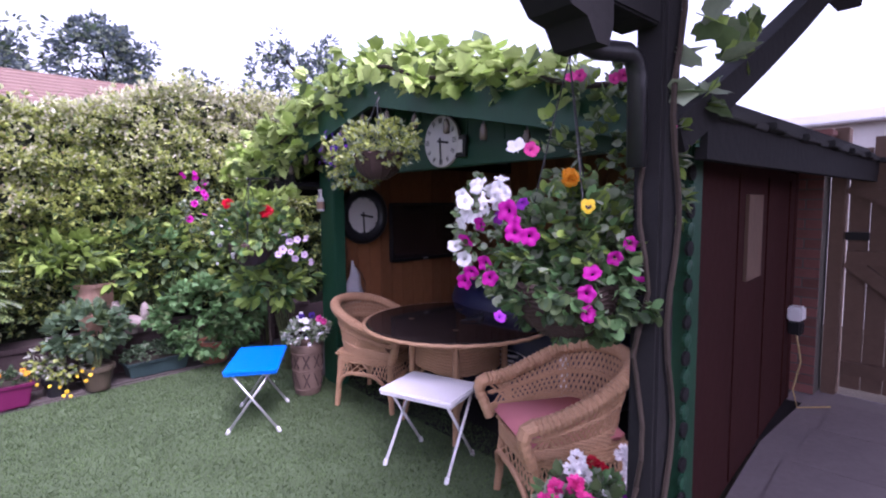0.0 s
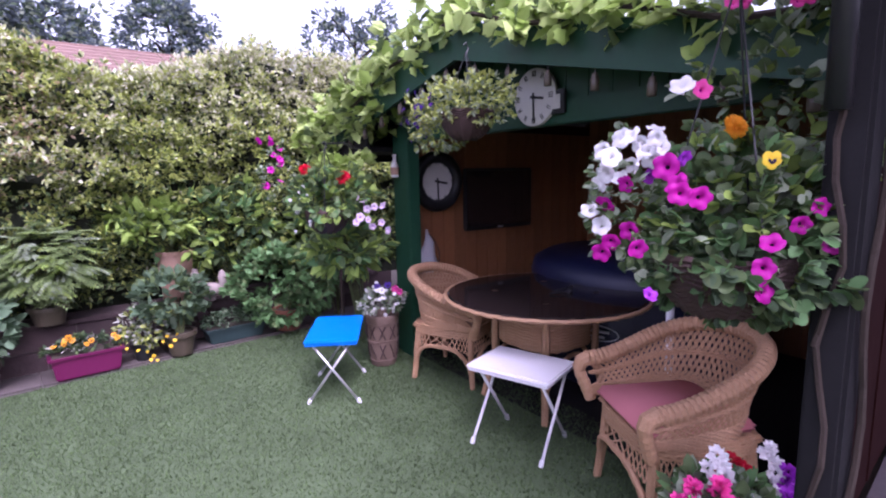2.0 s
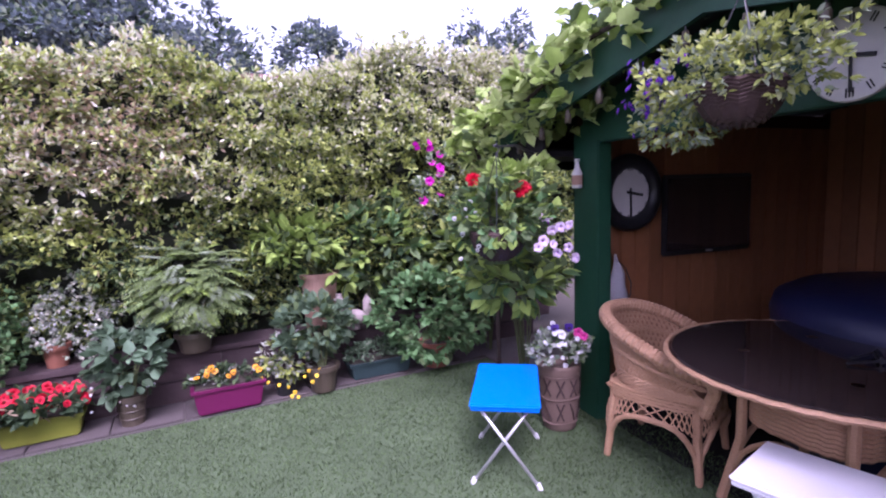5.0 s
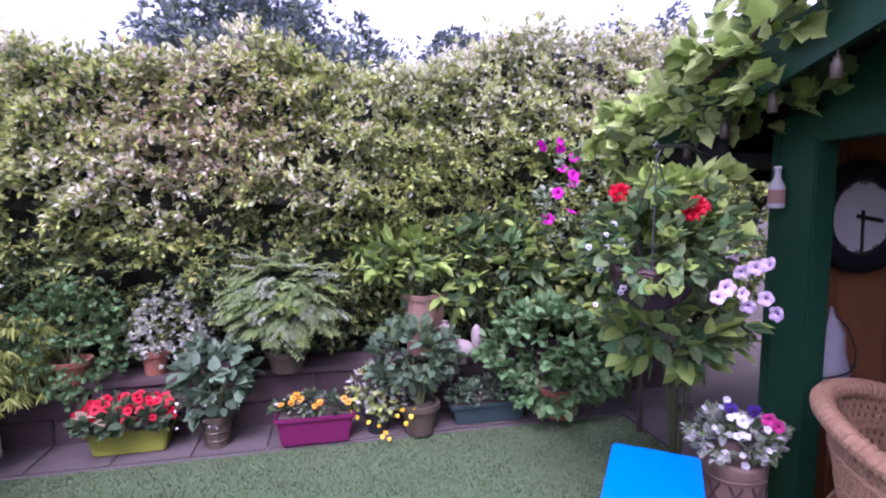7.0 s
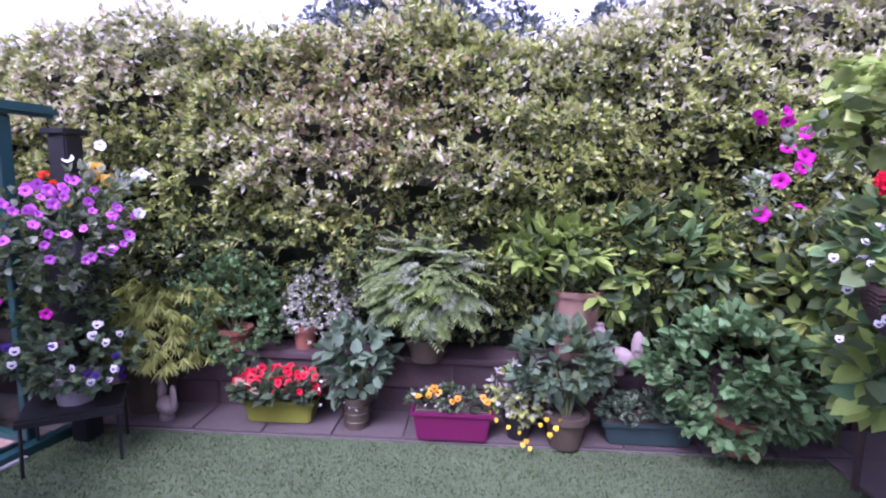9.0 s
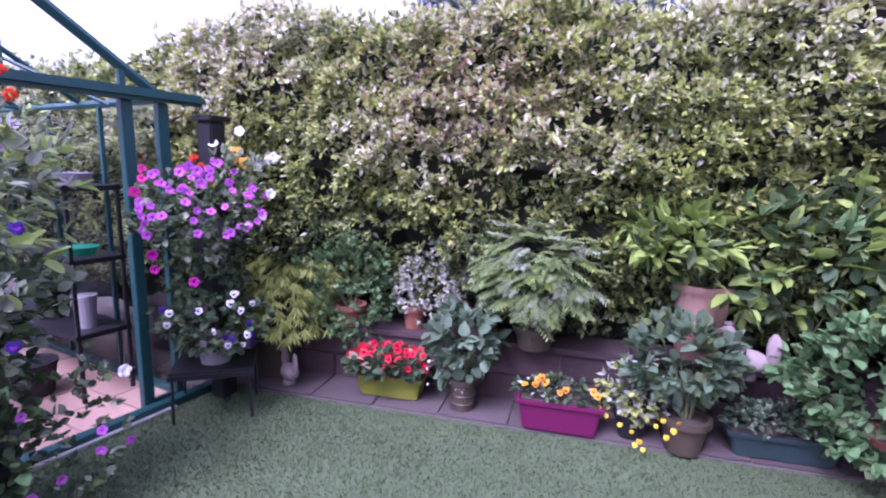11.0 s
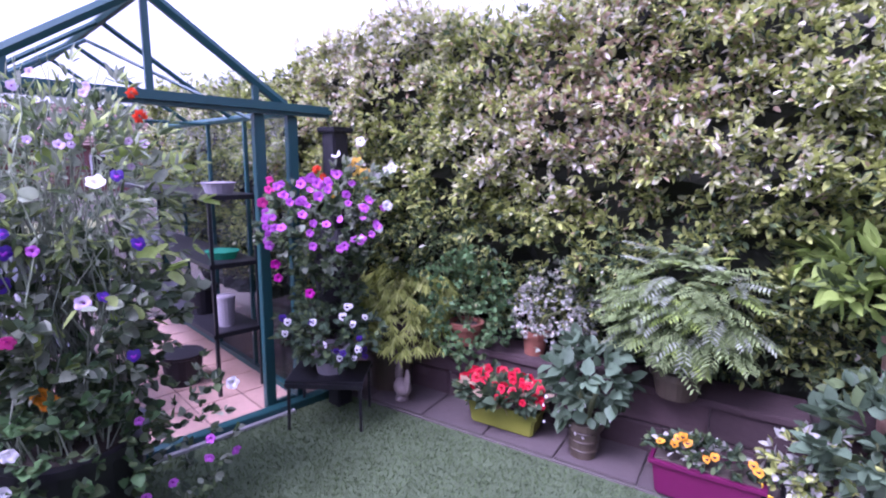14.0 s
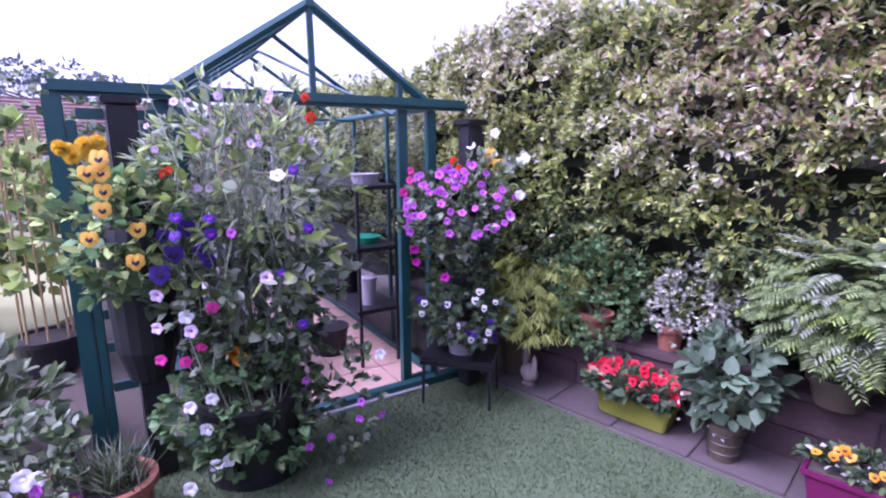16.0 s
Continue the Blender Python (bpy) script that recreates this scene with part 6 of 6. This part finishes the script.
def tree(x, y, height, crown_r, crown_h, label, conifer=False, clumps=420):
    ob = thing("tree", x, y, -0.02, label, "tree", R.uniform(0, 360))
    bm = bmesh.new()
    add_tube(bm, [(0, 0, 0), (0.1, 0.05, height * 0.4), (0, 0.1, height * 0.9)], [0.28, 0.2, 0.05], 9)
    for k in range(9):
        a, z0 = R.uniform(0, 6.28), height * R.uniform(0.45, 0.8)
        add_tube(bm, [(0, 0, z0), (math.cos(a) * crown_r * 0.45, math.sin(a) * crown_r * 0.45, z0 + crown_h * 0.18), (math.cos(a) * crown_r * 0.8, math.sin(a) * crown_r * 0.8, z0 + crown_h * 0.25)], [0.08, 0.05, 0.015], 5)
    part("trunk", bm, BARK, ob)
    cz = height - crown_h / 2
    P, D = crown_points(R, clumps, (0, 0, cz), (crown_r, crown_r, crown_h / 2), 0.55, 0.45)
    gapn = np.array([noise.noise(tuple(p * 0.8)) for p in P])
    P, D = P[gapn > -0.22], D[gapn > -0.22]
    P2, D2 = sprigs(R, P, D, 12, 0.9, 1.6)
    part("crown", leaf_mesh("crown", P2, D2, R.uniform(0.15, 0.4, len(P2)), R.uniform(0.05, 0.11, len(P2)), [L_TREE_HAZE, L_DARK, L_GREYGREEN], R.choice(3, len(P2), p=[0.6, 0.2, 0.2]), R), None, ob)


tree(6.5, 29, 10.9, 1.9, 4.6, "far round-headed dark tree", clumps=520)
tree(15.2, 25.5, 10.6, 2.6, 5.0, "far open-crowned grey-green tree", clumps=420)
tree(-4.0, 24, 10.6, 4.4, 6.5, "broad dark tree behind the hedge", clumps=2600)
tree(0.4, 25.5, 8.8, 3.0, 5.4, "broad dark tree far behind the hedge", clumps=1600)
tree(10.5, 34, 9.4, 3.0, 4.0, "distant trees beyond the houses, haze in their bluish leaf colour", clumps=600)
tree(-30, 20, 5.4, 3.5, 4.0, "distant trees past the greenhouse", clumps=700)
tree(-34, 2, 5.6, 4.0, 4.0, "distant trees past the greenhouse", clumps=700)


def far_house(x, y, turn, w, d, eave, ridge, label):
    ob = thing("house", x, y, -0.02, label, "house", turn)
    part("wall", box(-w / 2, -d / 2, 0, w / 2, d / 2, eave), BRICK, ob)
    bm = bmesh.new()
    a = [bm.verts.new(c) for c in ((-w / 2 - 0.3, -d / 2 - 0.3, eave), (w / 2 + 0.3, -d / 2 - 0.3, eave), (w / 2 + 0.3, d / 2 + 0.3, eave), (-w / 2 - 0.3, d / 2 + 0.3, eave), (-w / 2 - 0.3, 0, ridge), (w / 2 + 0.3, 0, ridge))]
    for q in ((0, 1, 5, 4), (2, 3, 4, 5), (1, 2, 5), (3, 0, 4), (3, 2, 1, 0)):
        bm.faces.new([a[i] for i in q])
    part("roof", bm, ROOFTILE, ob)
    bm = bmesh.new()
    nrow = int(math.hypot(d / 2, ridge - eave) / 0.25)
    for k in range(nrow):
        t = (k + 0.5) / nrow
        add_box(bm, -w / 2 - 0.3, -d / 2 - 0.3 + (d / 2 + 0.3) * t - 0.02, eave + (ridge - eave) * t, w / 2 + 0.3, -d / 2 - 0.3 + (d / 2 + 0.3) * t + 0.1, eave + (ridge - eave) * t + 0.06)
    tagged(part("tile_course", bm, ROOFTILE, ob), kind="stuff")
    for k in (-1, 1):
        win = part("window", box(k * w / 4 - 0.6, -d / 2 - 0.03, eave - 1.6, k * w / 4 + 0.6, -d / 2 - 0.002, eave - 0.4, 0.01), WHITEPLASTIC, ob)
        part("window_pane", box(k * w / 4 - 0.52, -d / 2 - 0.036, eave - 1.52, k * w / 4 + 0.52, -d / 2 - 0.031, eave - 0.48), TABLEGLASS, win)
    return ob


far_house(3.0, 19.5, 2, 6.4, 5, 4.2, 5.8, "brown tiled bungalow roof showing above the hedge")
far_house(-24, 3, 100, 7, 5, 1.8, 3.6, "low house with a dark roof past the greenhouse")
far_house(-26, 12, 80, 7, 5, 2.0, 3.9, "low house with a dark roof past the greenhouse")

# ---- pieces of floors and walls ----
paving = thing("pavement", 0, 0, 0, "pinkish grey paving slabs along the border", "paving", kind="structure")
paving.matrix_world = BORDER
part("bedding", box(-1.2, 0.002, -0.03, 4.6, 0.37, 0.008), JOINT, paving)
slab_me = mesh_of(box(-0.202, -0.175, 0, 0.202, 0.175, 0.016, 0.004), "slab", SLAB)
for i in range(14):
    ob = part("slab", slab_me, None, paving)
    ob.matrix_local = pose(-0.95 + i * 0.41 + 0.02, 0.182, 0.008 + 0.002 * (i % 3 == 0), R.normal() * 0.25, R.normal() * 0.25, R.normal() * 0.3)
for i in range(3):
    ob = part("slab", slab_me, None, paving)
    ob.matrix_local = pose(4.2 + 0.0 * i, -0.02 - i * 0.36 - 0.16, 0.006, 0, 0, 90)
block_me = mesh_of(box(-0.212, -0.03, 0, 0.212, 0.0, 0.165, 0.008), "block", BLOCK)
for c in range(2):
    for i in range(14):
        ob = part("block", block_me, None, wall)
        ob.matrix_local = pose(-1.0 + i * 0.43 + 0.2 * c, 0.36 + R.uniform(-0.004, 0.004), 0.01 + c * 0.172, 0, 0, R.normal() * 0.4)
cope_me = mesh_of(box(-0.295, -0.05, 0, 0.295, 0.24, 0.04, 0.006), "coping", BLOCK)
for i in range(10):
    ob = part("coping", cope_me, None, wall)
    ob.matrix_local = pose(-0.9 + i * 0.6, 0.36, 0.347, 0, 0, R.normal() * 0.3)
tagged(part("patio_bed", slab_of([(4.22, -0.5), (4.43, -0.54), (3.45, -6), (6.85, -6), (6.85, -0.2)], -0.03, -0.001), PATIO), "grey paved bed of the patio", "patio", kind="structure")
patio = thing("pavement_patio", 0, 0, 0, "grey riven patio slabs beside the cabin", "patio", kind="structure")
pat_me = mesh_of(box(-0.297, -0.297, 0, 0.297, 0.297, 0.012, 0.003), "patio_slab", PATIO)
for i in range(5):
    for j in range(9):
        x, y = 4.5 + i * 0.6, -0.85 - j * 0.6
        x += 0.12 * (j % 2)
        if x + 0.3 < 6.88 + 0.12 and x - 0.3 > 4.43 - (-0.54 - y) * 0.18:
            ob = part("patio_slab", pat_me, None, patio)
            ob.matrix_local = pose(min(x, 6.6), y + 0.02 * (x - 4.5), -0.006 + R.uniform(0, 0.002), 0, 0, 5.7)
brick_me = mesh_of(box(-0.0, -0.105, 0, 0.012, 0.105, 0.064, 0.003), "brick", BRICK)
half_me = mesh_of(box(-0.0, -0.05, 0, 0.012, 0.05, 0.064, 0.003), "brick", BRICK)
for c in range(26):
    for k in range(3 if c % 2 else 4):
        ob = part("brick", brick_me, None, pillar)
        ob.matrix_local = pose(-0.111 - R.uniform(0, 0.002), -0.055 + k * 0.22 + (0.11 if c % 2 else 0), c * 0.074 + 0.005)
    if c % 2:
        ob = part("brick", half_me, None, pillar)
        ob.matrix_local = pose(-0.111 - R.uniform(0, 0.002), -0.11, c * 0.074 + 0.005)
cope = part("pillar_cap", box(-0.14, -0.2, 1.935, 0.14, 0.64, 1.985, 0.008), BRICK, pillar)
plank_l = mesh_of(box(-0.058, -0.014, 0, 0.058, 0.0, 1.8, 0.004), "plank", PLANK)
for i in range(19):
    ob = part("plank", plank_l, None, cab)
    ob.matrix_local = pose(SX + 0.1 + i * 0.12, SL + 0.006, 0.006)
plank_b = mesh_of(box(-0.012, -0.058, 0, 0.0, 0.058, 2.0, 0.004), "plank", PLANK)
for i in range(22):
    ob = part("plank", plank_b, None, cab)
    ob.matrix_local = pose(SB + 0.004, -0.12 + i * 0.119, 0.006) @ Matrix.Diagonal((1, 1, (roof_z(-0.18 + i * 0.119) - 0.02) / 2.0, 1))
tile_me = mesh_of(box(-0.145, -0.145, 0, 0.145, 0.145, 0.01, 0.003), "floor_tile", material("terracotta_tile", (0.34, 0.22, 0.17), 0.6, vary=0.25, grain=25, random_tint=0.6))
for i in range(5):
    for j in range(8):
        ob = part("floor_tile", tile_me, None, ghfloor)
        ob.matrix_local = pose(W0 + 0.18 + i * 0.296, 0.17 + j * 0.296, 0.012)
